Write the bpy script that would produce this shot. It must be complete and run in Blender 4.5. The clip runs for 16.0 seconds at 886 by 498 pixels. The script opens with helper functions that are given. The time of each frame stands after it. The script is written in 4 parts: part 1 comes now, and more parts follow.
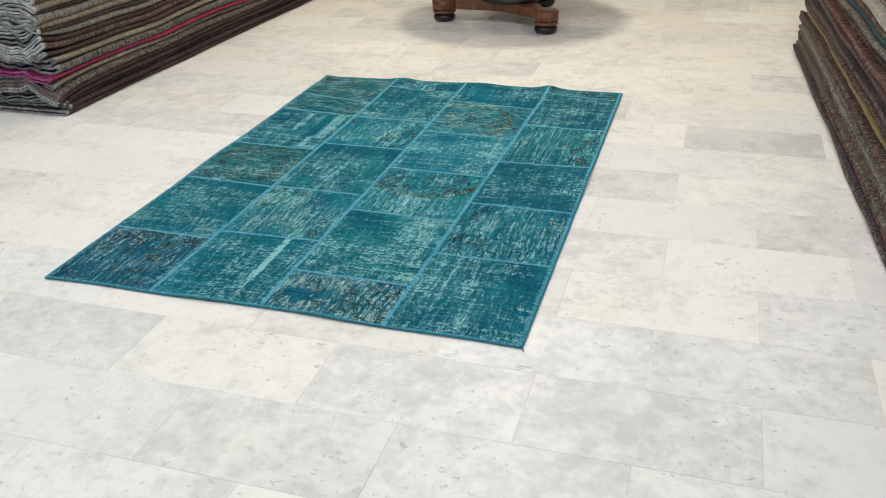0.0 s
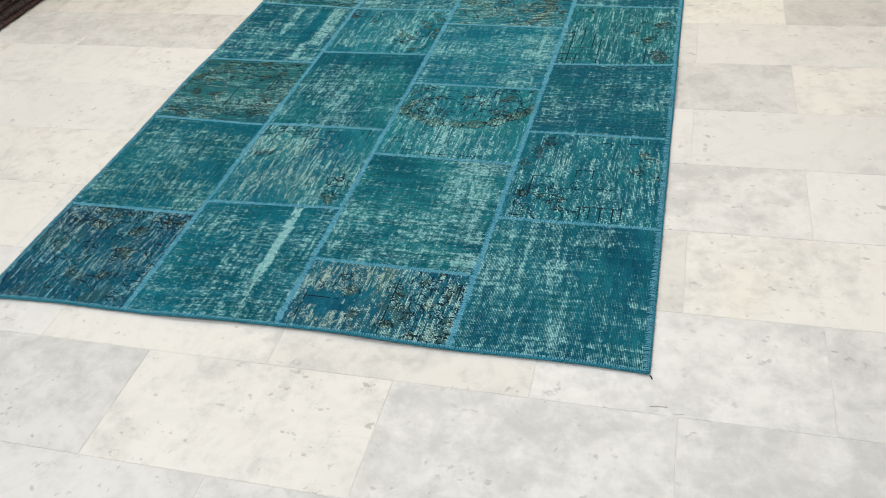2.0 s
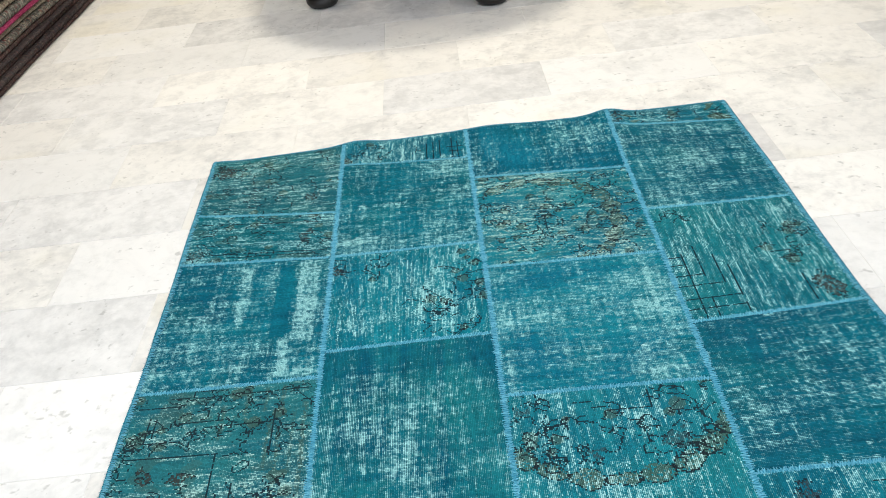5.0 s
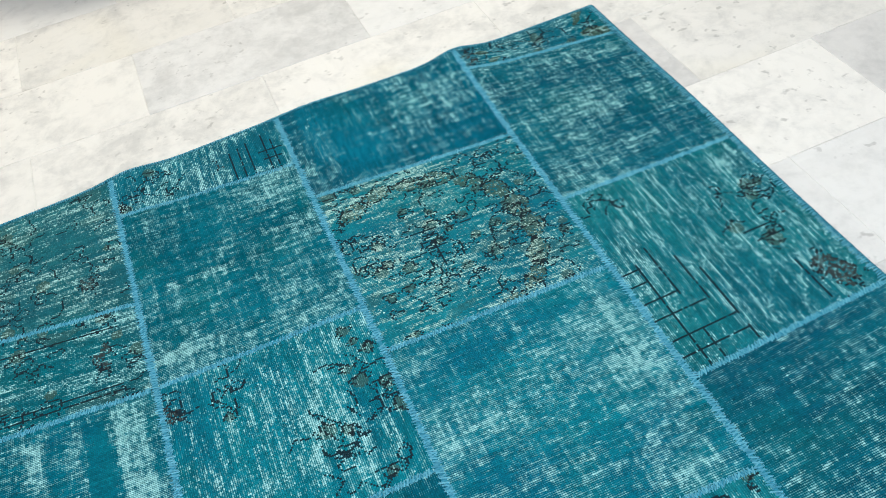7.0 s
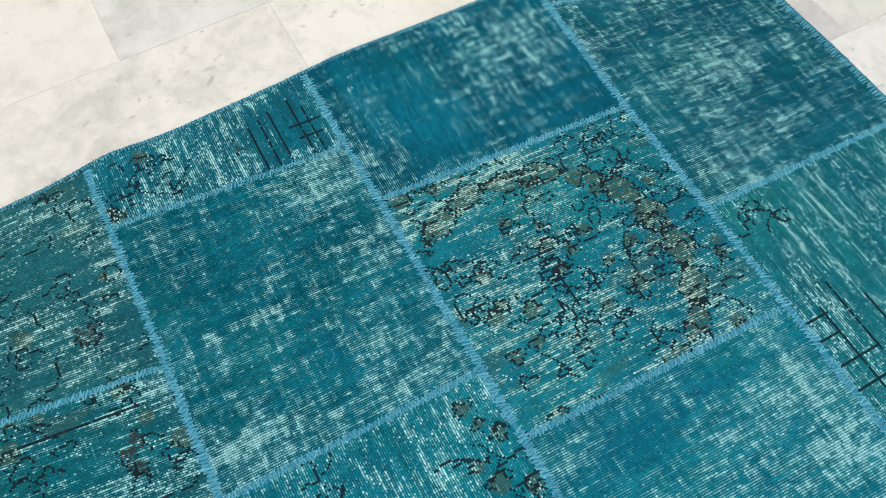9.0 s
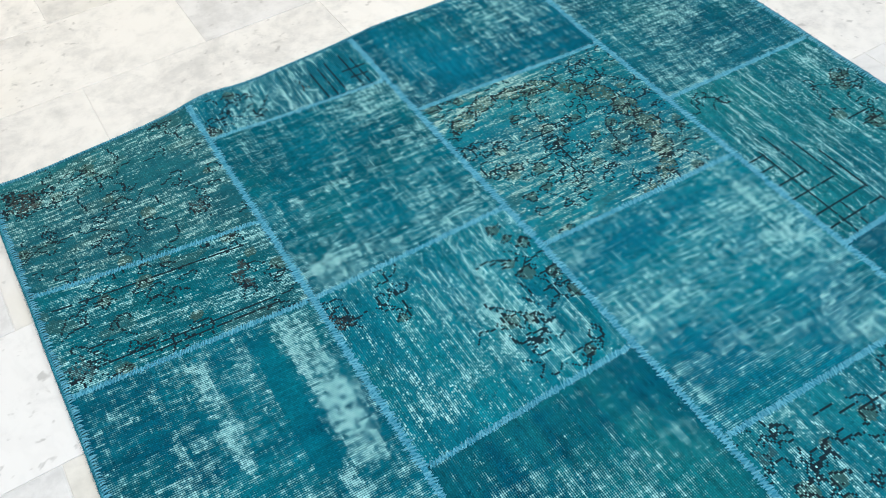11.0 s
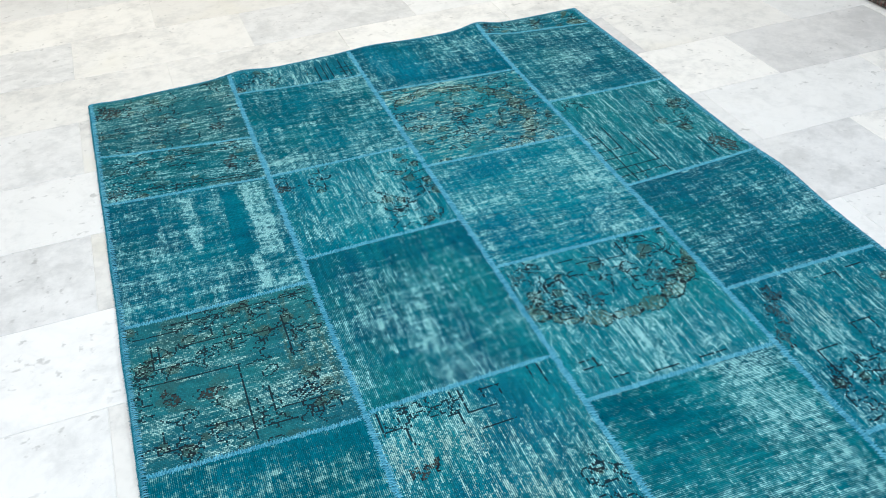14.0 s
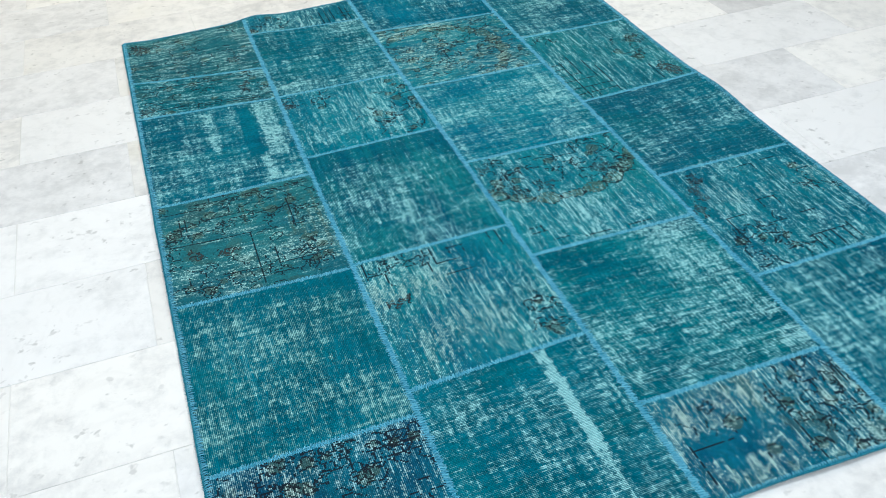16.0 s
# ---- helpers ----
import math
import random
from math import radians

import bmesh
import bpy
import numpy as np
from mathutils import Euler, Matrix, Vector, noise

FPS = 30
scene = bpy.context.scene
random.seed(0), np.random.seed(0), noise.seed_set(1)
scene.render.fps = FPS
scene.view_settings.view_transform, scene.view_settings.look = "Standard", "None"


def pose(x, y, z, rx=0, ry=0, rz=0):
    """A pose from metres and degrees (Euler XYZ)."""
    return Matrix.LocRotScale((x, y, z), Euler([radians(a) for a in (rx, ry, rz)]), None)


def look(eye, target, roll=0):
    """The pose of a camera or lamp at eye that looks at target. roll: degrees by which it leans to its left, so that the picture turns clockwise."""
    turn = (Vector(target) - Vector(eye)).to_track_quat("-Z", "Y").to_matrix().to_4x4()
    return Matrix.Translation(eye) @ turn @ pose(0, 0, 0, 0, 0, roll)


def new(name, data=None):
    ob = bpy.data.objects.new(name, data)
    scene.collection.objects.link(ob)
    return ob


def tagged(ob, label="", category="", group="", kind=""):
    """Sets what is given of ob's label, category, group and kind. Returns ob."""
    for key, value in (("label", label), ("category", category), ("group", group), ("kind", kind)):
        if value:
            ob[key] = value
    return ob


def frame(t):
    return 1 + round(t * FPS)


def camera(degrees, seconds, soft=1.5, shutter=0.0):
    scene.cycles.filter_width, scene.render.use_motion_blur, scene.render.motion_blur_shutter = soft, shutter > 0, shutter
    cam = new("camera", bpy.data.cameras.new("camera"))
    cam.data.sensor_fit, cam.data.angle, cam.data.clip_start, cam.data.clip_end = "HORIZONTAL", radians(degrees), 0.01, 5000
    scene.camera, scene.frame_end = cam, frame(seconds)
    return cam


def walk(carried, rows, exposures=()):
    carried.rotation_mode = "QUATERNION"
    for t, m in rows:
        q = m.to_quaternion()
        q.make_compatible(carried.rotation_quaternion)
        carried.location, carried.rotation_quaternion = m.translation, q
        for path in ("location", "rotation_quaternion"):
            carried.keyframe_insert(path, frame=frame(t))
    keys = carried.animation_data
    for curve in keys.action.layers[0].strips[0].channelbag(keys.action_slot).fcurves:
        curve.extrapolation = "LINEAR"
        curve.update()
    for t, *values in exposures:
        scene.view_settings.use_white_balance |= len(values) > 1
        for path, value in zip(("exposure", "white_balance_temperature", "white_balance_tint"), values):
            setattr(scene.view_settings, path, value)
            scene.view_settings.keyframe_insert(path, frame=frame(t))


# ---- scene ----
cam = camera(54.9, 16.0, soft=1.0)
EXPOSURES = [(0, -0.33, 6270, 8), (0.5, -0.28, 6270, 8), (1.5, -0.38, 6370, 9), (2.5, -0.38, 6370, 9), (3.0, -0.14, 6370, 9), (3.5, -0.44, 6270, 9), (4.0, -0.26, 6270, 9), (4.5, -0.03, 6120, 9), (7.0, -0.2, 5745, 7), (8.0, -0.04, 5795, 8), (8.5, -0.16, 5845, 8), (9.0, -0.34, 5845, 9), (11.5, -0.17, 5625, 8), (12.5, -0.18, 5565, 7), (13.5, -0.2, 5565, 7), (14.5, -0.06, 5605, 7), (16.0, -0.16, 5595, 6)]
PATH = [
    (0, (2.136, -2.048, 1.457), (1.588, -0.371, 0.515), -2.0),
    (0.5, (2.083, -1.896, 1.37), (1.574, -0.272, 0.318), -2.5),
    (1, (2.031, -1.629, 1.352), (1.657, -0.042, 0.194), -3.4),
    (1.5, (1.877, -1.452, 1.359), (1.428, 0.084, 0.159), -4.8),
    (2, (1.703, -1.283, 1.385), (1.21, 0.197, 0.134), -6.8),
    (2.5, (1.57, -1.071, 1.356), (1.063, 0.378, 0.074), -6.9),
    (3, (1.421, -0.857, 1.344), (0.917, 0.593, 0.063), -6.7),
    (3.5, (1.214, -0.712, 1.351), (0.796, 0.75, 0.052), -8.0),
    (4, (1.015, -0.564, 1.352), (0.762, 0.963, 0.085), -7.1),
    (4.5, (0.867, -0.334, 1.345), (0.724, 1.284, 0.179), -6.5),
    (4.7, (0.808, -0.244, 1.345), (0.707, 1.401, 0.213), -6.7),
    (6.8, (0.739, 0.658, 1.268), (1.019, 1.998, -0.191), -11.9),
    (7, (0.732, 0.739, 1.27), (1.079, 2.048, -0.201), -11.1),
    (7.5, (0.672, 0.947, 1.275), (1.193, 2.144, -0.24), -7.8),
    (8, (0.67, 1.088, 1.258), (1.226, 2.195, -0.312), -7.0),
    (8.5, (0.667, 1.287, 1.231), (1.144, 2.286, -0.434), -6.6),
    (9, (0.587, 1.404, 1.196), (1.023, 2.292, -0.542), -2.9),
    (9.2, (0.517, 1.401, 1.215), (1.014, 2.29, -0.506), -0.1),
    (11.3, (0.147, 0.76, 1.206), (0.781, 1.924, -0.292), -4.4),
    (11.5, (0.121, 0.689, 1.191), (0.766, 1.86, -0.296), -3.6),
    (12, (0.112, 0.496, 1.226), (0.802, 1.68, -0.23), -2.6),
    (12.5, (0.18, 0.322, 1.264), (0.851, 1.599, -0.121), -2.5),
    (13, (0.265, 0.169, 1.263), (0.823, 1.536, -0.085), -2.5),
    (13.5, (0.252, 0.013, 1.283), (0.789, 1.438, -0.013), -2.7),
    (14, (0.207, -0.192, 1.295), (0.732, 1.279, 0.046), -2.4),
    (14.5, (0.204, -0.344, 1.331), (0.721, 1.18, 0.143), -3.0),
    (15, (0.225, -0.538, 1.332), (0.728, 0.993, 0.148), -2.7),
    (15.5, (0.219, -0.666, 1.342), (0.686, 0.87, 0.149), -2.9),
    (16, (0.136, -0.669, 1.318), (0.623, 0.81, 0.063), -3.3),
]
walk(cam, [(t, look(eye, target, roll)) for t, eye, target, roll in PATH], EXPOSURES)

# ---------------------------------------------------------------- light
LAMP_POWER = 31.0
world = bpy.data.worlds.new("shop_world")
scene.world = world
world.use_nodes = True
world.node_tree.nodes["Background"].inputs[0].default_value = (0.9, 0.95, 1.0, 1)
world.node_tree.nodes["Background"].inputs[1].default_value = 0.0


def area_lamp(name, eye, target, width, depth, power, colour):
    data = bpy.data.lights.new(name, "AREA")
    data.shape, data.size, data.size_y, data.energy, data.color = "RECTANGLE", width, depth, power, colour
    ob = new(name, data)
    ob.matrix_world = look(eye, target)
    return ob


# three rows of ceiling downlights over the aisle and the daylight of the shop front behind the camera
for lx in (-1.32, 0.72, 2.78):
    for ly in (-1.7, 1.15, 4.0):
        warm = (1.0, 0.85, 0.65) if ly > 3 else (1.0, 0.98, 0.965)
        power = LAMP_POWER * ((2.2 if 0 < lx < 1 else 1.0) if ly > 3 else (0.86 if lx < 0 else 1.0))
        area_lamp("ceiling_lamp", (lx, ly, 3.12), (lx, ly + 0.001, 0), 0.42, 0.42, power, warm)
area_lamp("shop_front_daylight", (0.8, -5.6, 1.7), (0.8, 0, 1.1), 6.0, 2.6, 90.0, (0.80, 0.90, 1.0))

# ---------------------------------------------------------------- node helpers


class Nodes:
    """A node material with short calls for the usual nodes."""

    def __init__(self, name, rough=0.8, spec=0.3):
        self.mat = bpy.data.materials.new(name)
        self.mat.use_nodes = True
        self.nt = self.mat.node_tree
        self.bsdf = self.nt.nodes["Principled BSDF"]
        self.bsdf.inputs["Roughness"].default_value = rough
        self.bsdf.inputs["Specular IOR Level"].default_value = spec

    def put(self, socket, value):
        if hasattr(value, "is_linked"):
            self.nt.links.new(value, socket)
        else:
            socket.default_value = value

    def calc(self, op, a, b=0.0, c=None, clamp=False):
        n = self.nt.nodes.new("ShaderNodeMath")
        n.operation, n.use_clamp = op, clamp
        self.put(n.inputs[0], a)
        self.put(n.inputs[1], b)
        if c is not None:
            self.put(n.inputs[2], c)
        return n.outputs[0]

    def add(self, *values):
        out = values[0]
        for v in values[1:]:
            out = self.calc("ADD", out, v)
        return out

    def mul(self, *values):
        out = values[0]
        for v in values[1:]:
            out = self.calc("MULTIPLY", out, v)
        return out

    def ramp(self, v, a, b, lo=0.0, hi=1.0):
        n = self.nt.nodes.new("ShaderNodeMapRange")
        n.interpolation_type = "SMOOTHSTEP"
        self.put(n.inputs[0], v)
        for k, x in zip((1, 2, 3, 4), (a, b, lo, hi)):
            n.inputs[k].default_value = x
        return n.outputs[0]

    def mix(self, fac, a, b, kind="MIX"):
        n = self.nt.nodes.new("ShaderNodeMix")
        n.data_type, n.blend_type = "RGBA", kind
        self.put(n.inputs[0], fac)
        for k, x in ((6, a), (7, b)):
            self.put(n.inputs[k], (*x, 1) if isinstance(x, tuple) and len(x) == 3 else x)
        return n.outputs[2]

    def coords(self):
        return self.nt.nodes.new("ShaderNodeTexCoord").outputs["Object"]

    def split(self, v):
        n = self.nt.nodes.new("ShaderNodeSeparateXYZ")
        self.put(n.inputs[0], v)
        return n.outputs

    def join(self, x, y, z=0.0):
        n = self.nt.nodes.new("ShaderNodeCombineXYZ")
        for s, v in zip(n.inputs, (x, y, z)):
            self.put(s, v)
        return n.outputs[0]

    def shift(self, v, offset, scale=(1, 1, 1)):
        n = self.nt.nodes.new("ShaderNodeMapping")
        self.put(n.inputs[0], v)
        self.put(n.inputs[1], offset)
        self.put(n.inputs[3], scale)
        return n.outputs[0]

    def snap(self, v, step):
        n = self.nt.nodes.new("ShaderNodeVectorMath")
        n.operation = "SNAP"
        self.put(n.inputs[0], v)
        n.inputs[1].default_value = (step, step, 1.0)
        return n.outputs[0]

    def noise(self, v, scale=1.0, detail=2.0, rough=0.5, distort=0.0):
        n = self.nt.nodes.new("ShaderNodeTexNoise")
        self.put(n.inputs["Vector"], v)
        for k, x in (("Scale", scale), ("Detail", detail), ("Roughness", rough), ("Distortion", distort)):
            n.inputs[k].default_value = x
        return n.outputs[0]

    def random(self, island=False):
        if island:
            return self.nt.nodes.new("ShaderNodeNewGeometry").outputs["Random Per Island"]
        return self.nt.nodes.new("ShaderNodeObjectInfo").outputs["Random"]

    def finish(self, colour=None, height=None, strength=0.3, distance=0.002, rough=None):
        if colour is not None:
            self.put(self.bsdf.inputs["Base Color"], (*colour, 1) if isinstance(colour, tuple) else colour)
        if rough is not None:
            self.put(self.bsdf.inputs["Roughness"], rough)
        if height is not None:
            n = self.nt.nodes.new("ShaderNodeBump")
            n.inputs["Strength"].default_value, n.inputs["Distance"].default_value = strength, distance
            self.put(n.inputs["Height"], height)
            self.nt.links.new(n.outputs[0], self.bsdf.inputs["Normal"])
        return self.mat


# ---------------------------------------------------------------- mesh helpers
def mesh_of(name, verts, faces, material=None, smooth=False):
    me = bpy.data.meshes.new(name)
    me.from_pydata(verts, [], faces)
    if material:
        me.materials.append(material)
    if smooth:
        me.shade_smooth()
    me.update()
    return me


def under(ob, parent):
    ob.parent = parent
    return ob


def box_data(x0, x1, y0, y1, z0, z1):
    v = [(x, y, z) for z in (z0, z1) for y in (y0, y1) for x in (x0, x1)]
    f = [(0, 2, 3, 1), (4, 5, 7, 6), (0, 1, 5, 4), (2, 6, 7, 3), (0, 4, 6, 2), (1, 3, 7, 5)]
    return v, f


def lathe(name, profile, material, turns=28, at=(0, 0, 0)):
    verts, faces = [], []
    for r, z in profile:
        for k in range(turns):
            a = 2 * math.pi * k / turns
            verts.append((at[0] + r * math.cos(a), at[1] + r * math.sin(a), at[2] + z))
    for i in range(len(profile) - 1):
        for k in range(turns):
            j = (k + 1) % turns
            faces.append((i * turns + k, i * turns + j, (i + 1) * turns + j, (i + 1) * turns + k))
    faces.append(tuple(range(turns))[::-1])
    faces.append(tuple((len(profile) - 1) * turns + k for k in range(turns)))
    return mesh_of(name, verts, faces, material, True)


# ---------------------------------------------------------------- materials: room
def paint(name, colour):
    n = Nodes(name, 0.85, 0.2)
    p = n.coords()
    return n.finish(n.mix(n.noise(p, 1.5, 4), colour, tuple(c * 0.9 for c in colour)), n.noise(p, 180, 2), 0.15, 0.001)


def marble(name, white, grey, cloud, stain=0.25, island=False):
    """Polished light marble: soft grey clouds, faint veins, small dark flecks, wear in the gloss."""
    n = Nodes(name, 0.42, 0.35)
    r = n.random(island)
    p = n.shift(n.coords(), n.join(n.mul(r, 37.0), n.mul(r, -53.0), n.mul(r, 11.0)))
    clouds = n.noise(p, 2.6, 5, 0.6, 0.7)
    fine = n.noise(p, 13, 5, 0.65, 0.4)
    k = n.ramp(n.add(n.mul(clouds, 0.5), n.mul(fine, 0.5), n.mul(n.noise(p, 34, 4, 0.65), 0.26)), 0.57 - cloud, 0.82 - cloud * 0.6)
    col = n.mix(n.mul(k, 0.92), white, grey)
    vein = n.calc("ABSOLUTE", n.calc("SUBTRACT", n.noise(p, 3.2, 4, 0.6, 1.4), 0.5))
    col = n.mix(n.ramp(vein, 0.0, 0.06, 0.07, 0.0), col, tuple(c * 0.72 for c in grey))
    warm = n.ramp(n.noise(n.shift(p, (9, 4, 0)), 1.9, 3), 0.58, 0.75)
    col = n.mix(n.mul(warm, stain), col, (white[0] * 0.96, white[1] * 0.92, white[2] * 0.76))
    # small flecks and pits
    keep = n.ramp(n.noise(p, 3.7, 2), 0.36, 0.60)
    small = n.ramp(n.noise(n.shift(p, (3, 1, 0), (1, 1.1, 1)), 38, 2, 0.55, 0.2), 0.62, 0.74)
    large = n.ramp(n.noise(n.shift(p, (7, 2, 0), (1, 1.3, 1)), 17, 4, 0.65, 0.5), 0.64, 0.78)
    fleck = n.calc("MAXIMUM", n.mul(small, keep, 0.8), n.mul(large, keep, 0.7))
    col = n.mix(n.mul(fleck, 0.62), col, (0.27, 0.27, 0.255))
    grit = n.mul(n.ramp(n.noise(p, 95, 2), 0.66, 0.76), n.ramp(clouds, 0.45, 0.7))
    col = n.mix(n.mul(grit, 0.32), col, (0.36, 0.35, 0.33))
    tone = n.add(n.mul(r, 0.12), 0.90)
    col = n.mix(1.0, col, n.join(tone, tone, tone), "MULTIPLY")
    return n.finish(col, n.add(n.noise(p, 60, 3), n.mul(fleck, -1.5)), 0.06, 0.0015, n.ramp(fine, 0.3, 0.7, 0.34, 0.52))


MARBLE = {
    "white": marble("white_marble", (0.79, 0.785, 0.765), (0.63, 0.63, 0.615), -0.02, 0.2),
    "light": marble("light_marble", (0.79, 0.775, 0.735), (0.57, 0.565, 0.545), 0.0, 0.35),
    "cloudy": marble("cloudy_marble", (0.785, 0.78, 0.765), (0.57, 0.57, 0.56), 0.06, 0.15),
    "grey": marble("grey_marble", (0.73, 0.72, 0.70), (0.55, 0.545, 0.535), 0.08, 0.1),
}
MARBLE_FAR = marble("far_marble", (0.79, 0.775, 0.735), (0.52, 0.515, 0.50), 0.03, 0.3, True)
GROUT = Nodes("grout")
GROUT = GROUT.finish(GROUT.mix(GROUT.noise(GROUT.coords(), 30, 3), (0.66, 0.65, 0.62), (0.76, 0.75, 0.72)))
WALL = paint("wall_paint", (0.74, 0.72, 0.67))
CEILING = paint("ceiling_paint", (0.80, 0.79, 0.77))

# ---------------------------------------------------------------- room shell
X0, X1, Y0, Y1, ROOM = -5.2, 6.0, -6.0, 8.0, 3.2


def slab(name, x0, x1, y0, y1, z0, z1, material, label):
    v, f = box_data(x0, x1, y0, y1, z0, z1)
    return tagged(new(name, mesh_of(name, v, f, material)), label, "wall", kind="structure")


floor = tagged(new("floor", mesh_of("floor", *box_data(X0, X1, Y0, Y1, -0.12, -0.0016), GROUT)),
               "pale marble tile floor laid in half bond", "floor", kind="structure")
slab("wall_north", X0, X1, Y1, Y1 + 0.15, 0, ROOM, WALL, "plain off-white painted wall")
slab("wall_south", X0, X1, Y0 - 0.15, Y0, 0, ROOM, WALL, "plain off-white painted wall")
slab("wall_west", X0 - 0.15, X0, Y0 - 0.15, Y1 + 0.15, 0, ROOM, WALL, "plain off-white painted wall")
slab("wall_east", X1, X1 + 0.15, Y0 - 0.15, Y1 + 0.15, 0, ROOM, WALL, "plain off-white painted wall")
slab("ceiling", X0 - 0.15, X1 + 0.15, Y0 - 0.15, Y1 + 0.15, ROOM, ROOM + 0.15, CEILING, "plain white painted ceiling")

# ---------------------------------------------------------------- the rug: shape

def column_x(k, y):
    """The lines between the rug's four columns, edges included."""
    return (-0.012 * y / 2.44, 0.418 + 0.004 * y, 0.829 + 0.004 * y, 1.258 + 0.022 * y, 1.699 + 0.002 * y)[k]


def far_bow(x):
    """How far the far edge bows out between its corners."""
    return 0.016 * np.sin(math.pi * np.clip(x / 1.7, 0, 1)) ** 2


def far_y(x):
    return 2.433 + 0.012 * x + far_bow(x)


def near_y(x):
    return 0.012 * np.sin(math.pi * x / 1.7) + 0.004 * np.sin(9 * x)


def bump(x, c, w):
    return np.exp(-((x - c) / w) ** 2)


def lift(x, y):
    """How far the rug's body stands off the floor: slow waves and small buckles along its far and side edges."""
    z = 0.0015 + 0.0011 * (1 + 0.6 * np.sin(7.1 * x + 2.3 * y) * np.sin(5.3 * y - 1.9 * x + 1) + 0.4 * np.sin(13 * x + 4) * np.sin(11 * y))
    far = np.exp(-(2.45 - y) / 0.13)
    z = z + far * (0.014 * bump(x, 0.47, 0.07) + 0.007 * bump(x, 0.93, 0.10) + 0.017 * bump(x, 1.315, 0.06) + 0.006 * bump(x, 0.0, 0.05))
    z = z + np.exp(-(1.71 - x) / 0.10) * (0.013 * bump(y, 1.27, 0.13) + 0.006 * bump(y, 2.0, 0.2))
    z = z + np.exp(-np.maximum(x, 0) / 0.08) * (0.006 * bump(y, 1.15, 0.2) + 0.004 * bump(y, 2.1, 0.2))
    near = np.exp(-np.maximum(y, 0) / 0.09)
    return z + near * (0.006 * bump(x, 0.62, 0.10) + 0.005 * bump(x, 1.05, 0.12))


PILE = 0.0065

# ---------------------------------------------------------------- the rug: materials
TEAL, GREEN = (0.008, 0.142, 0.198), (0.006, 0.135, 0.172)
PALE, SAND = (0.235, 0.54, 0.56), (0.29, 0.52, 0.50)
KNOT = 0.0036
OLIVE, DARK_WOOL, BROWN_WOOL, SANDY = (0.050, 0.088, 0.060), (0.009, 0.013, 0.020), (0.034, 0.032, 0.030), (0.42, 0.50, 0.40)


def shorn_pile():
    """Overdyed, shorn wool: every knot has its dye, its bare thread and its wear; the weave shows inside each knot."""
    n = Nodes("shorn_pile", 0.92, 0.08)

    def given(name, out):
        a = n.nt.nodes.new("ShaderNodeAttribute")
        a.attribute_name = name
        return a.outputs[out]

    u, v, _ = n.split(given("knots", "Vector"))
    p = n.coords()
    across = n.calc("ABSOLUTE", n.calc("SINE", n.mul(v, math.pi)))
    along = n.calc("ABSOLUTE", n.calc("SINE", n.mul(u, math.pi)))
    weave = n.add(n.mul(n.calc("POWER", across, 1.6), 0.68), n.mul(along, 0.32))
    hair = n.noise(p, 620, 2, 0.6)
    mask = n.ramp(n.add(n.mul(given("worn", "Fac"), 1.12), n.mul(weave, 1.05), n.mul(n.calc("SUBTRACT", hair, 0.5), 0.45)), 1.05, 1.98)
    dim = n.add(0.50, n.mul(weave, 0.36), n.mul(hair, 0.42))
    dye = n.mix(1.0, given("dye", "Color"), n.join(dim, dim, dim), "MULTIPLY")
    col = n.mix(n.mul(mask, 0.96), dye, given("thread", "Color"))
    return n.finish(col, n.add(n.mul(weave, 0.8), n.mul(hair, 0.6)), 0.45, 0.0014)


PILE_WOOL = shorn_pile()


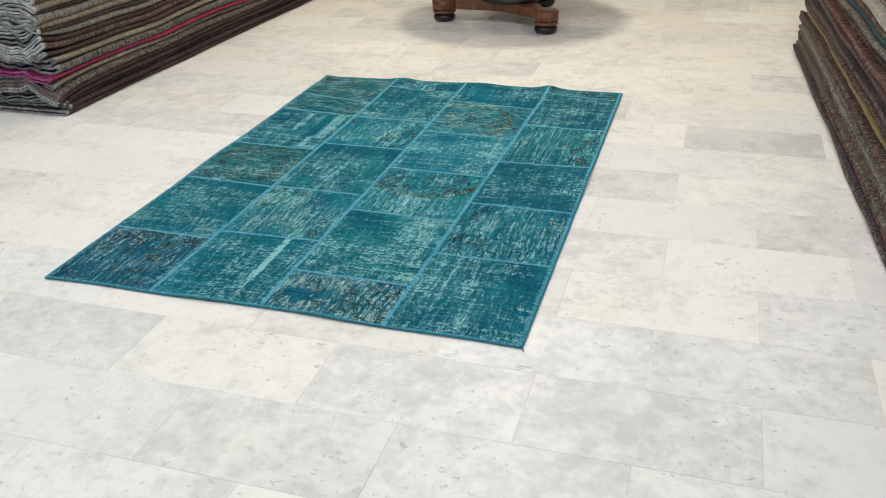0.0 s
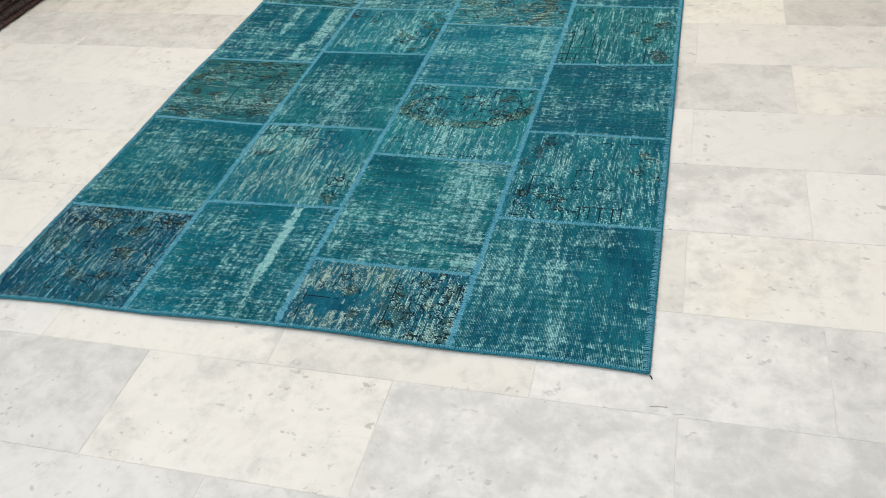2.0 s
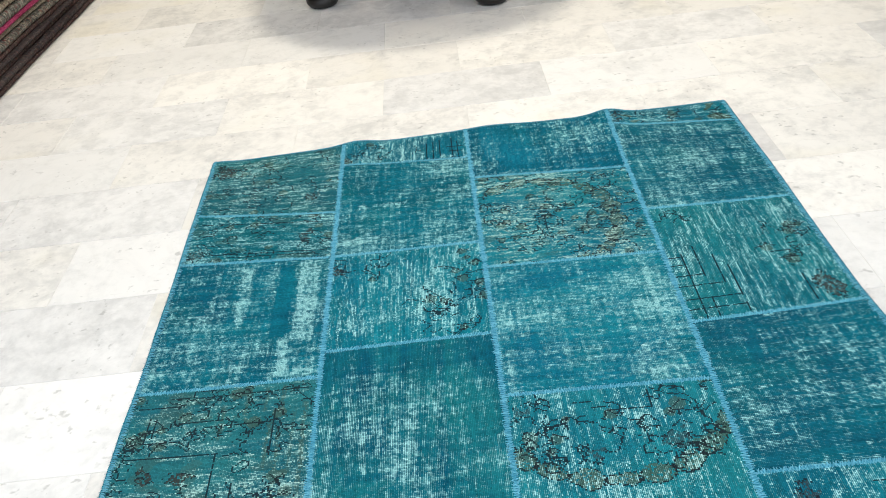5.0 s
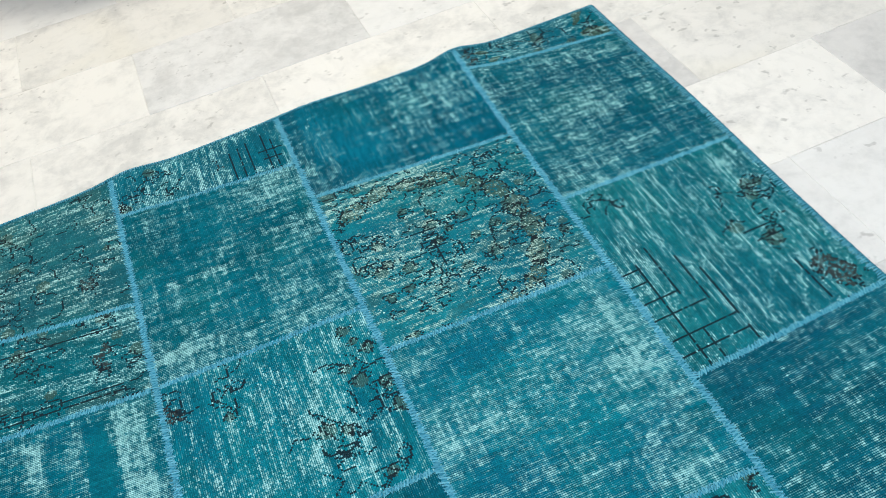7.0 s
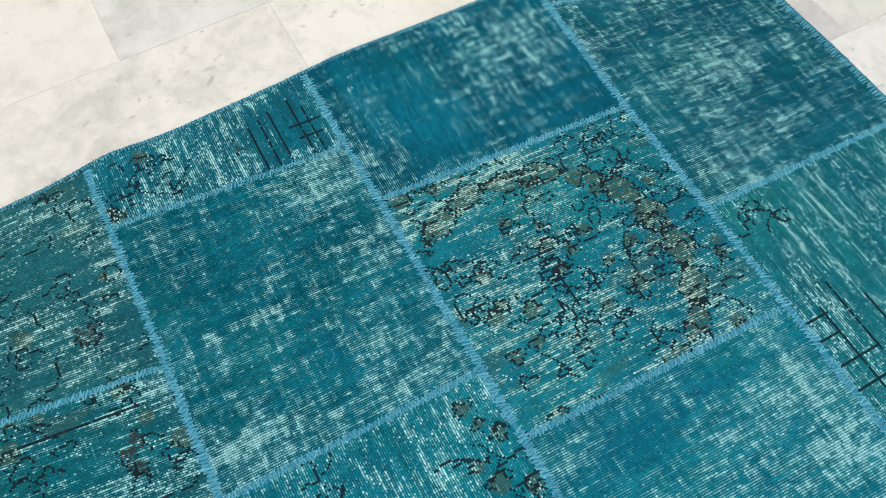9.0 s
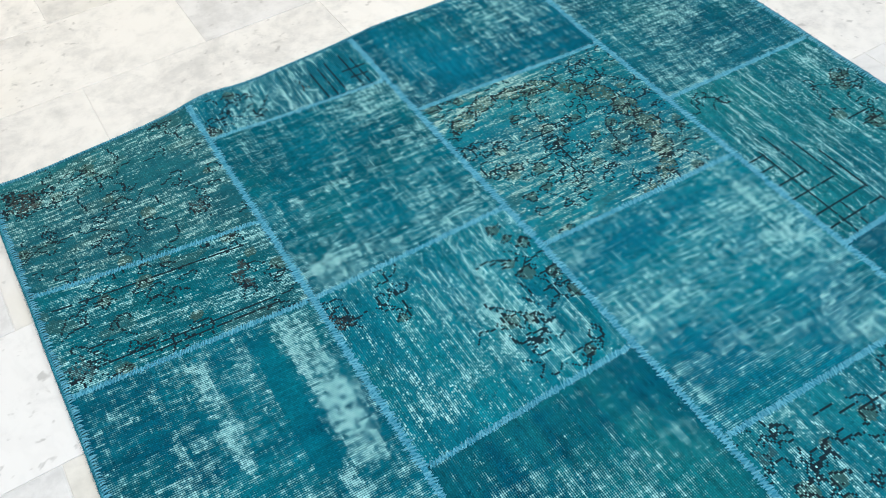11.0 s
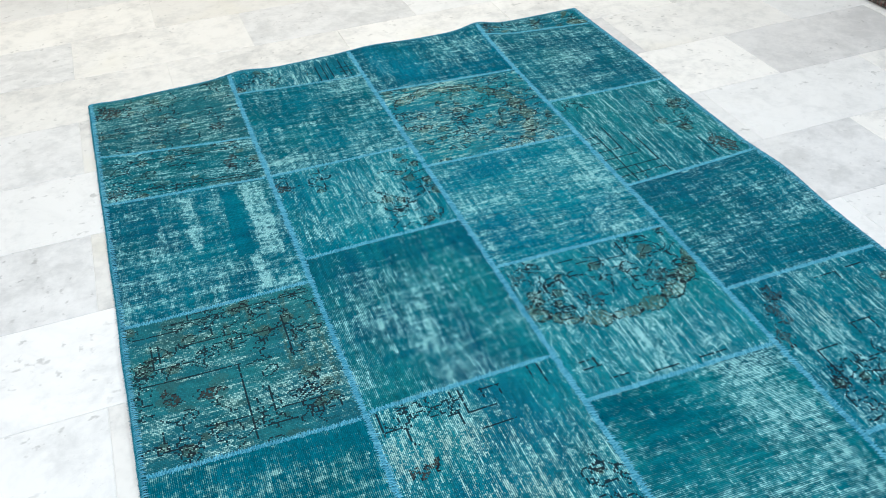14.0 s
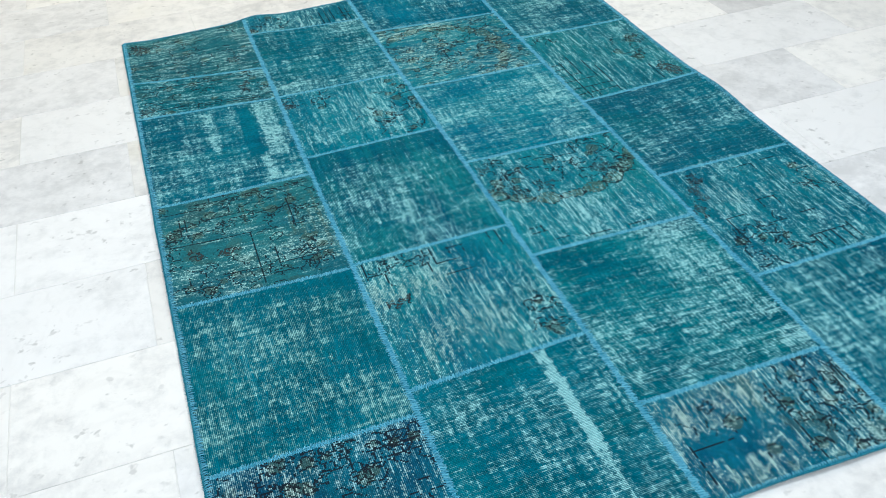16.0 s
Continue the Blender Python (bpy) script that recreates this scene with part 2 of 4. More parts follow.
class Knots:
    """The pattern of one patch, knot by knot. x, y: the knots' places on the rug; along: the way the rows run."""

    def __init__(self, x, y, along, seed):
        self.x, self.y, self.along = x, y, along
        self.rng = np.random.default_rng(seed * 101 + 7)
        self.fj = np.fft.fftfreq(x.shape[0] + 64)[:, None]
        self.fi = np.fft.fftfreq(x.shape[1] + 64)[None, :]
        self.wear = np.zeros(x.shape)
        self.dark, self.olive, self.brown, self.sand = (np.zeros(x.shape) for _ in range(4))
        self.sway_x, self.sway_y = self.field(0.006, 0.004) * 0.005 + self.field(0.03, 0.03) * 0.004, self.field(0.004, 0.006) * 0.005 + self.field(0.03, 0.03) * 0.004

    def field(self, run, wide):
        """A smooth chance field: run metres long along the rows, wide metres across them."""
        li, lj = (run, wide) if self.along == "x" else (wide, run)
        white = self.rng.standard_normal((self.fj.size, self.fi.size))
        soft = np.exp(-2 * (math.pi * self.fj * lj / KNOT) ** 2 - 2 * (math.pi * self.fi * li / KNOT) ** 2)
        f = np.real(np.fft.ifft2(np.fft.fft2(white) * soft))[:self.x.shape[0], :self.x.shape[1]]
        return (f - f.mean()) / (f.std() + 1e-9)

    def dots(self):
        return self.rng.standard_normal(self.x.shape)

    def area(self, x0, x1, y0, y1, soft=0.012, sway=1.0):
        px, py = self.x + self.sway_x * sway, self.y + self.sway_y * sway
        d = np.minimum(np.minimum(px - x0, x1 - px), np.minimum(py - y0, y1 - py))
        return np.clip(0.5 + d / soft, 0, 1)

    def cell(self, x, y):
        j = int(round((y - self.y[0, 0]) / KNOT))
        i = int(round((x - self.x[0, 0]) / KNOT))
        return (j, i) if 0 <= j < self.x.shape[0] and 0 <= i < self.x.shape[1] else None

    def stroke(self, points, keep=0.82):
        """A stepped outline one knot wide through the points."""
        for (xa, ya), (xb, yb) in zip(points, points[1:]):
            m = max(1, int(max(abs(xb - xa), abs(yb - ya)) / KNOT + 0.5))
            for k in range(m + 1):
                at = self.cell(xa + (xb - xa) * k / m, ya + (yb - ya) * k / m)
                if at and self.rng.random() < keep:
                    self.dark[at] = 1.0

    def scrolls(self, x0, x1, y0, y1, power):
        """Old outlines: hooks, wavering stems and small lobed flowers, some still filled."""
        rng = self.rng
        for _ in range(max(1, int((x1 - x0) * (y1 - y0) / 0.00085 * power))):
            x, y, a = rng.uniform(x0, x1), rng.uniform(y0, y1), rng.choice((0.0, 0.0, math.pi, 0.5 * math.pi)) + rng.uniform(-0.6, 0.6)
            kind = rng.random()
            if kind < 0.36:  # a lobed flower or leaf
                r, lobes = rng.uniform(0.009, 0.019), rng.integers(2, 5)
                ring = [(x + r * (1 + 0.35 * math.sin(lobes * t + a)) * math.cos(t) * 1.1, y + r * (1 + 0.35 * math.sin(lobes * t + a)) * math.sin(t) * 0.85)
                        for t in (2 * math.pi * k / 18 for k in range(int(rng.integers(11, 19))))]
                self.stroke(ring)
                if rng.random() < 0.45:
                    inside = ((self.x - x) / r) ** 2 + ((self.y - y) / r) ** 2 < 0.9
                    self.olive[inside] = np.maximum(self.olive[inside], 0.8)
            else:  # a stem with a changing bend
                bend, pts = rng.uniform(-0.6, 0.6), [(x, y)]
                for k in range(int(rng.integers(4, 13))):
                    a += bend + rng.uniform(-0.5, 0.5)
                    if rng.random() < 0.2:
                        bend = -bend
                    x, y = x + 0.0058 * math.cos(a), y + 0.0058 * math.sin(a)
                    pts.append((x, y))
                self.stroke(pts)

    def ring(self, cx, cy, radius, half, power):
        """A scalloped olive band with dark rims, and dark nibs inside it."""
        dx, dy = self.x - cx, self.y - cy
        turn = np.arctan2(dy, dx)
        r = np.hypot(dx, dy)
        scallop = 0.010 * np.abs(np.sin(turn * radius / 0.022)) - 0.006 + self.field(0.012, 0.012) * 0.003
        off = np.abs(r - radius - scallop * np.sign(r - radius) * 1.2)
        side = (power >= 1) | (dx + dy * 0.6 > -0.04)
        band = (off < half) & side
        rim = (np.abs(off - half) < KNOT * 0.62) & side
        keep = self.rng.random(self.x.shape)
        self.olive[band & (keep < 0.8)] = 1.0
        self.dark[rim & (keep < np.where(r > radius, 0.62, 0.30))] = 1.0
        cut = band & (np.abs(np.sin(turn * radius / 0.022)) < 0.25) & (keep < 0.6)
        self.dark[cut] = 1.0
        self.wear += band * 0.15

    def blob(self, x0, x1, y0, y1, power):
        cx, cy, hw, hh = (x0 + x1) / 2, (y0 + y1) / 2, max((x1 - x0) / 2, KNOT), max((y1 - y0) / 2, KNOT)
        d = ((self.x + self.sway_x * 1.3 - cx) / hw) ** 2 + ((self.y + self.sway_y * 1.3 - cy) / hh) ** 2
        keep = self.rng.random(self.x.shape)
        self.brown[(d < 0.8) & (keep < 0.7)] = min(1.0, power + 0.2)
        self.dark[(d >= 0.62) & (d < 1.05) & (keep < 0.55 * power)] = 1.0

    def spot(self, kind, a, b, c, d, power):
        if kind == "worn":
            self.wear += self.area(a, b, c, d, 0.03, 2.0) * power * 3.0
        elif kind == "clean":
            self.wear -= self.area(a, b, c, d, 0.04, 2.0) * power * 3.4
        elif kind == "bar":
            self.wear += self.area(a, b, c, d, 0.006, 0.4) * power * 9.0
        elif kind == "gap":
            self.wear -= self.area(a, b, c, d, 0.006, 0.4) * power * 9.0
        elif kind == "motif":
            self.scrolls(a, b, c, d, power)
        elif kind == "sand":
            self.sand = np.maximum(self.sand, self.area(a, b, c, d, 0.05, 2.0) * power)
        elif kind == "olive":
            self.olive = np.maximum(self.olive, self.area(a, b, c, d, 0.006, 0.7) * power)
        elif kind == "brown":
            self.blob(a, b, c, d, power)
        elif kind in ("line", "tan"):
            mid = ((a + b) / 2, (c + d) / 2)
            ends = [(a, mid[1]), (b, mid[1])] if b - a > d - c else [(mid[0], c), (mid[0], d)]
            if kind == "line":
                self.stroke(ends, 0.80 + 0.15 * power)
            else:
                strip = self.area(a, b, c, d, 0.004, 0.2)
                self.olive = np.maximum(self.olive, strip * power * (self.rng.random(self.x.shape) < 0.85))
        elif kind == "ring":
            self.ring(a, b, c, d, power)

    def colours(self, deep, fresh, wear, streak, motif, brown, pale, patterned):
        """Dye, thread and wear of every knot."""
        if patterned:  # thin broken rows of bare dots
            f = 0.42 * self.field(0.035, 0.03) + 0.62 * streak ** 0.5 * self.field(0.013, 0.0012) + 0.34 * self.field(0.06, 0.004) + 0.85 * self.dots() + 0.45 * self.field(0.005, 0.003)
        else:  # curdled clumps of bare mesh
            f = 0.50 * self.field(0.04, 0.034) + 0.42 * streak * self.field(0.08, 0.005) + 0.42 * self.field(0.003, 0.06) + 0.62 * self.field(0.0026, 0.0022) + 0.64 * self.field(0.009, 0.0014) + 0.46 * self.field(0.0016, 0.010) + 0.52 * self.dots()
        f = f / f.std()
        cover = min(0.60, max(0.06, (0.235 if patterned else 0.27) + wear * 1.9))
        limit = np.quantile(f, 1 - cover)
        worn = np.clip(0.5 + (f + self.wear - limit) * (0.36 if patterned else 0.265), 0, 1)
        tone = np.clip(0.5 + 0.22 * self.field(0.05, 0.04) + 0.16 * self.field(0.10, 0.007) + 0.10 * self.field(0.004, 0.05), 0, 1)[..., None]
        dye = np.array(deep) * (1 - tone) + np.array(fresh) * tone
        green = np.clip(self.field(0.035, 0.03) * 0.5 - 0.1, 0, 1)[..., None]
        dye = dye * (1 - 0.22 * green) + np.array((0.012, 0.15, 0.145)) * 0.22 * green
        dye = dye * np.array((0.92, 0.885, 0.92) if patterned else (0.92, 0.93, 0.935)) * (1.0 + 0.08 * self.field(0.012, 0.002) + 0.10 * self.dots())[..., None].clip(0.5, 1.6)
        if brown and motif:
            self.olive = np.maximum(self.olive, (self.field(0.022, 0.012) > 1.25) * brown * 1.6)
        for what, colour in ((self.olive * 0.74, OLIVE), (self.brown * 0.90, BROWN_WOOL), (self.dark * 0.90, DARK_WOOL)):
            k = np.clip(what, 0, 1)[..., None]
            dye = dye * (1 - k) + np.array(colour) * k
        worn = worn * (1 - 0.80 * np.clip(self.dark, 0, 1)) * (1 - 0.35 * np.clip(self.brown, 0, 1))
        bright = np.clip((worn - 0.62) * 1.5 + 0.22 * self.dots(), 0, 1)[..., None]
        thread = np.array(pale) * 0.82 * (1 - bright) + (np.array(pale) * 0.9 + np.array((0.80, 1.03, 1.0)) * (0.28 if patterned else 0.22)) * bright
        s = np.clip(self.sand + 0.5 * self.olive, 0, 1)[..., None] * 0.55
        thread = thread * (1 - s) + np.array(SANDY) * s
        return dye, thread, worn


def thread_material(name, deep, fresh):
    n = Nodes(name, 0.75, 0.2)
    p = n.coords()
    r = n.random(True)
    col = n.mix(n.add(n.mul(r, 0.75), n.mul(n.noise(p, 40, 2), 0.35)), deep, fresh)
    return n.finish(col, n.noise(p, 900, 2), 0.3, 0.0006)


THREAD = thread_material("seam_thread", (0.044, 0.235, 0.350), (0.165, 0.460, 0.590))
UNDERLAY = thread_material("seam_underlay", (0.024, 0.182, 0.285), (0.040, 0.250, 0.355))
BINDING = Nodes("binding_thread", 0.95, 0.05)
BINDING = BINDING.finish(BINDING.mix(BINDING.ramp(BINDING.noise(BINDING.coords(), 420, 3), 0.38, 0.66), (0.008, 0.115, 0.175), (0.07, 0.31, 0.39)), BINDING.noise(BINDING.coords(), 700, 2), 0.8, 0.0015)

# ---------------------------------------------------------------- the rug: parts
rug = tagged(new("patchwork_rug"), "overdyed teal patchwork rug with zigzag seams on a marble floor", "rug")
rug.location = (0, 0, 0)


def patch(col, low, high, label, deep, fresh, wear=0.0, along="y", pale=PALE, streak=1.0, motif=0.0, brown=0.35, spots=()):
    """One piece of pile. low and high: (y at its column's one side, y at the other) of its lower and upper seams; deep and
    fresh: the two dyes; wear: how much of the pale foundation shows; along: the way the knots run; motif: how thickly an
    old outlined pattern covers it; spots: places with a look of their own, as (kind, x0, x1, y0, y1, strength)."""
    seed = len(rug.children) + 1
    ym = (low[0] + high[0]) / 2
    cx, cy = (column_x(col, ym) + column_x(col + 1, ym)) / 2, (low[0] + low[1] + high[0] + high[1]) / 4
    wide, tall = column_x(col + 1, ym) - column_x(col, ym), (high[0] + high[1] - low[0] - low[1]) / 2
    nx, ny = round(wide / KNOT), round(tall / KNOT)
    a, b = np.meshgrid(np.linspace(0, 1, nx + 1), np.linspace(0, 1, ny + 1))
    y = (low[0] * (1 - a) + low[1] * a) * (1 - b) + (high[0] * (1 - a) + high[1] * a) * b
    x = column_x(col, y) * (1 - a) + column_x(col + 1, y) * a
    y = y + near_y(x) * np.maximum(0.0, 1 - y / 0.25) + far_bow(x) * np.maximum(0.0, 1 - (2.44 - y) / 0.25)
    quad = lambda g: (g[:-1, :-1] + g[1:, :-1] + g[:-1, 1:] + g[1:, 1:]) / 4
    knots = Knots(quad(x), quad(y), along, seed)
    if motif > 0:
        knots.scrolls(x.min(), x.max(), y.min(), y.max(), motif)
    for item in spots:
        knots.spot(*item)
    patterned = motif > 0 or any(s[0] in ("motif", "ring", "brown", "line") for s in spots)
    dye, thread, worn = knots.colours(deep, fresh, wear, streak, motif, brown, pale, patterned)
    dip = 1 - np.exp(-np.minimum(np.minimum(a, 1 - a) * wide, np.minimum(b, 1 - b) * tall) / 0.006)
    low_pile = np.pad(worn, 1, mode="edge")
    z = lift(x, y) + PILE * (0.45 + 0.55 * dip) + (0.0004 * np.pad(knots.dots(), ((0, 1), (0, 1)), mode="edge") - 0.0011 * quad(low_pile)) * dip
    verts = np.stack((x - cx, y - cy, z), -1).reshape(-1, 3)
    grid = np.arange((nx + 1) * (ny + 1)).reshape(ny + 1, nx + 1)
    faces = np.stack((grid[:-1, :-1], grid[:-1, 1:], grid[1:, 1:], grid[1:, :-1]), -1).reshape(-1, 4)
    # the cut sides of the piece
    rim = np.concatenate((grid[0, :], grid[1:, -1], grid[-1, -2::-1], grid[-2:0:-1, 0]))
    under_rim = verts[rim].copy()
    under_rim[:, 2] = np.maximum(0.0008, lift(under_rim[:, 0] + cx, under_rim[:, 1] + cy) - 0.0006)
    foot = len(verts) + np.arange(len(rim))
    sides = np.stack((rim, foot, np.roll(foot, -1), np.roll(rim, -1)), -1)
    # the woven back
    ki, kj = (np.unique(np.append(np.arange(0, k, 8), k)) for k in (nx, ny))
    bx, by = x[np.ix_(kj, ki)], y[np.ix_(kj, ki)]
    back = np.stack((bx - cx, by - cy, np.maximum(0.0006, lift(bx, by) - 0.0004)), -1).reshape(-1, 3)
    net = np.arange(bx.size).reshape(bx.shape) + len(verts) + len(rim)
    sides = np.vstack((sides, np.stack((net[:-1, :-1], net[1:, :-1], net[1:, 1:], net[:-1, 1:]), -1).reshape(-1, 4)))
    me = mesh_of("patch", np.vstack((verts, under_rim, back)).tolist(), np.vstack((faces, sides)).tolist(), PILE_WOOL, True)
    more = len(sides)
    for name, values, plain in (("dye", dye, deep), ("thread", thread, pale)):
        rows = np.ones((worn.size + more, 4))
        rows[:worn.size, :3], rows[worn.size:, :3] = values.reshape(-1, 3), plain
        me.attributes.new(name, "FLOAT_COLOR", "FACE").data.foreach_set("color", rows.astype(np.float32).ravel())
    me.attributes.new("worn", "FLOAT", "FACE").data.foreach_set("value", np.concatenate((worn.ravel(), np.zeros(more))).astype(np.float32))
    ji = np.stack(np.divmod(np.arange((nx + 1) * (ny + 1)), nx + 1), -1)
    place = np.zeros((len(me.vertices), 3), np.float32)
    place[:len(verts), :2] = ji[:, ::-1] if along == "x" else ji
    me.attributes.new("knots", "FLOAT_VECTOR", "POINT").data.foreach_set("vector", place.ravel())
    ob = under(new("patch", me), rug)
    ob.location = (cx, cy, 0)
    return tagged(ob, label)


DARK = (0.004, 0.084, 0.136)
DUSK = (0.003, 0.088, 0.130)
# first column, from the near edge to the far one
patch(0, (0.0, 0.0), (0.410, 0.408), "navy blue patch with a faded dark motif", deep=(0.006, 0.064, 0.118), fresh=(0.008, 0.118, 0.178), wear=0.05, along="y",
      motif=0.55, brown=0.25, streak=1.5, pale=(0.19, 0.42, 0.47), spots=(("sand", 0.0, 0.21, 0.20, 0.40, 0.6), ("sand", 0.18, 0.40, 0.10, 0.26, 0.5), ("worn", 0.05, 0.40, 0.27, 0.40, 0.08),
      ("worn", 0.20, 0.36, 0.14, 0.22, 0.16), ("motif", 0.02, 0.41, 0.30, 0.41, 0.9), ("line", 0.30, 0.40, 0.355, 0.362, 0.8), ("line", 0.33, 0.40, 0.33, 0.336, 0.8), ("clean", 0.0, 0.12, 0.0, 0.12, 0.25)))
patch(0, (0.410, 0.408), (0.915, 0.895), "plain teal patch, evenly worn", deep=DUSK, fresh=TEAL, wear=0.10, along="y", streak=0.5, pale=(0.19, 0.44, 0.42),
      spots=(("clean", -0.02, 0.43, 0.82, 0.93, 0.25), ("clean", -0.02, 0.30, 0.40, 0.50, 0.2)))
patch(0, (0.915, 0.895), (1.340, 1.336), "teal patch with a brown lattice motif", deep=(0.014, 0.116, 0.150), fresh=(0.024, 0.165, 0.182), wear=0.02, along="x", motif=0.28,
      brown=0.25, pale=(0.26, 0.50, 0.47), spots=(("line", 0.214, 0.223, 0.935, 1.145, 1.0), ("line", 0.015, 0.22, 1.142, 1.147, 0.9), ("brown", 0.058, 0.092, 1.072, 1.102, 0.8), ("brown", 0.112, 0.163, 1.062, 1.096, 0.8),
      ("tan", 0.208, 0.217, 1.173, 1.27, 0.7), ("tan", 0.260, 0.269, 1.217, 1.325, 0.7), ("tan", 0.304, 0.312, 1.244, 1.315, 0.6), ("tan", 0.341, 0.350, 1.226, 1.32, 0.7), ("tan", 0.318, 0.327, 1.08, 1.21, 0.7),
      ("tan", 0.343, 0.352, 1.0, 1.19, 0.7), ("tan", 0.394, 0.404, 1.0, 1.26, 0.7), ("tan", 0.372, 0.379, 1.06, 1.24, 0.55), ("line", 0.328, 0.336, 1.135, 1.232, 0.9), ("line", 0.26, 0.268, 0.98, 1.062, 0.9),
      ("line", 0.02, 0.12, 1.292, 1.298, 0.8), ("line", 0.035, 0.13, 1.185, 1.191, 0.9), ("line", 0.048, 0.054, 1.19, 1.265, 0.9), ("line", 0.062, 0.068, 1.215, 1.26, 0.8), ("line", 0.22, 0.325, 1.221, 1.226, 0.9),
      ("line", 0.265, 0.38, 0.994, 1.0, 0.9), ("line", 0.13, 0.21, 0.992, 1.0, 0.8), ("line", 0.235, 0.30, 0.955, 0.962, 0.8), ("line", 0.12, 0.23, 1.238, 1.243, 0.7), ("line", 0.15, 0.40, 1.312, 1.317, 0.6),
      ("motif", 0.02, 0.20, 1.16, 1.32, 0.75), ("motif", 0.24, 0.41, 1.15, 1.33, 0.6), ("motif", 0.02, 0.20, 0.92, 1.0, 0.8), ("motif", 0.25, 0.40, 0.95, 1.07, 0.7),
      ("worn", 0.02, 0.20, 1.0, 1.06, 0.12), ("worn", 0.24, 0.40, 1.0, 1.12, 0.08), ("clean", 0.02, 0.20, 1.09, 1.14, 0.4), ("clean", 0.23, 0.31, 1.12, 1.20, 0.4)))
patch(0, (1.340, 1.336), (1.850, 1.810), "blue patch with pale worn bars", deep=DARK, fresh=TEAL, wear=0.05, along="x", spots=(("bar", 0.340, 0.396, 1.47, 1.80, 0.20), ("bar", 0.312, 0.335, 1.355, 1.50, 0.22), ("gap", 0.286, 0.326, 1.49, 1.79, 0.30), ("bar", 0.185, 0.213, 1.56, 1.80, 0.17), ("worn", 0.22, 0.30, 1.37, 1.5, 0.15), ("clean", 0.0, 0.12, 1.62, 1.83, 0.2)))
patch(0, (1.850, 1.810), (2.098, 2.040), "green patch with dark cross lines", deep=(0.010, 0.105, 0.135), fresh=GREEN, wear=0.06, along="x", streak=1.6, motif=0.35, brown=0.25,
      spots=(("brown", 0.318, 0.358, 1.91, 1.975, 0.7), ("brown", 0.0, 0.06, 1.86, 1.92, 0.5), ("line", 0.02, 0.37, 2.035, 2.040, 0.8), ("line", 0.05, 0.37, 1.884, 1.890, 0.8), ("line", 0.12, 0.37, 1.872, 1.876, 0.6)))
patch(0, (2.098, 2.040), (2.433, 2.438), "dull teal patch with long pale streaks", deep=(0.012, 0.10, 0.13), fresh=(0.02, 0.15, 0.175), wear=0.06, along="x", streak=1.7, motif=0.32, brown=0.2, pale=(0.24, 0.48, 0.47),
      spots=(("brown", 0.0, 0.075, 2.32, 2.40, 0.8), ("brown", 0.315, 0.375, 2.125, 2.165, 0.6), ("motif", 0.08, 0.3, 2.25, 2.40, 0.6)))
# second column
patch(1, (0.0, 0.0), (0.472, 0.484), "teal patch with one pale bar", deep=DUSK, fresh=TEAL, wear=0.04, along="x", streak=0.6, spots=(("bar", 0.699, 0.723, 0.20, 0.476, 0.34), ("bar", 0.698, 0.720, 0.10, 0.22, 0.14), ("clean", 0.55, 0.83, 0.38, 0.47, 0.22), ("worn", 0.44, 0.53, 0.30, 0.47, 0.12)))
patch(1, (0.472, 0.484), (0.905, 0.905), "sand-worn teal patch with dark outlined flowers", deep=(0.008, 0.125, 0.185), fresh=(0.014, 0.185, 0.225), wear=0.09, along="y", streak=1.3, pale=(0.24, 0.52, 0.51), brown=0.15,
      spots=(("motif", 0.43, 0.60, 0.82, 0.90, 0.9), ("motif", 0.75, 0.83, 0.50, 0.66, 0.95), ("clean", 0.66, 0.83, 0.76, 0.9, 0.35), ("line", 0.759, 0.765, 0.86, 0.895, 1.0), ("line", 0.782, 0.788, 0.83, 0.89, 1.0),
      ("line", 0.606, 0.613, 0.825, 0.885, 1.0), ("line", 0.65, 0.69, 0.868, 0.874, 1.0), ("line", 0.65, 0.655, 0.85, 0.874, 0.9), ("line", 0.686, 0.692, 0.845, 0.87, 0.9), ("line", 0.61, 0.665, 0.821, 0.827, 1.0), ("line", 0.62, 0.69, 0.775, 0.781, 0.9),
      ("line", 0.437, 0.444, 0.83, 0.888, 0.9), ("line", 0.49, 0.497, 0.835, 0.885, 0.9), ("line", 0.568, 0.59, 0.828, 0.834, 0.9), ("line", 0.587, 0.592, 0.80, 0.834, 0.9),
      ("brown", 0.455, 0.505, 0.722, 0.752, 0.95), ("sand", 0.43, 0.70, 0.74, 0.80, 0.8), ("sand", 0.48, 0.72, 0.52, 0.68, 0.6), ("worn", 0.43, 0.70, 0.74, 0.83, 0.14), ("worn", 0.50, 0.72, 0.55, 0.62, 0.12)))
patch(1, (0.905, 0.905), (1.420, 1.422), "smooth blue-green patch", deep=DARK, fresh=(0.012, 0.155, 0.185), wear=0.03, along="y", streak=1.2, spots=(("clean", 0.42, 0.84, 1.32, 1.42, 0.35), ("worn", 0.42, 0.50, 0.92, 1.28, 0.16), ("worn", 0.60, 0.64, 0.95, 1.3, 0.12), ("clean", 0.76, 0.84, 0.95, 1.42, 0.12)))
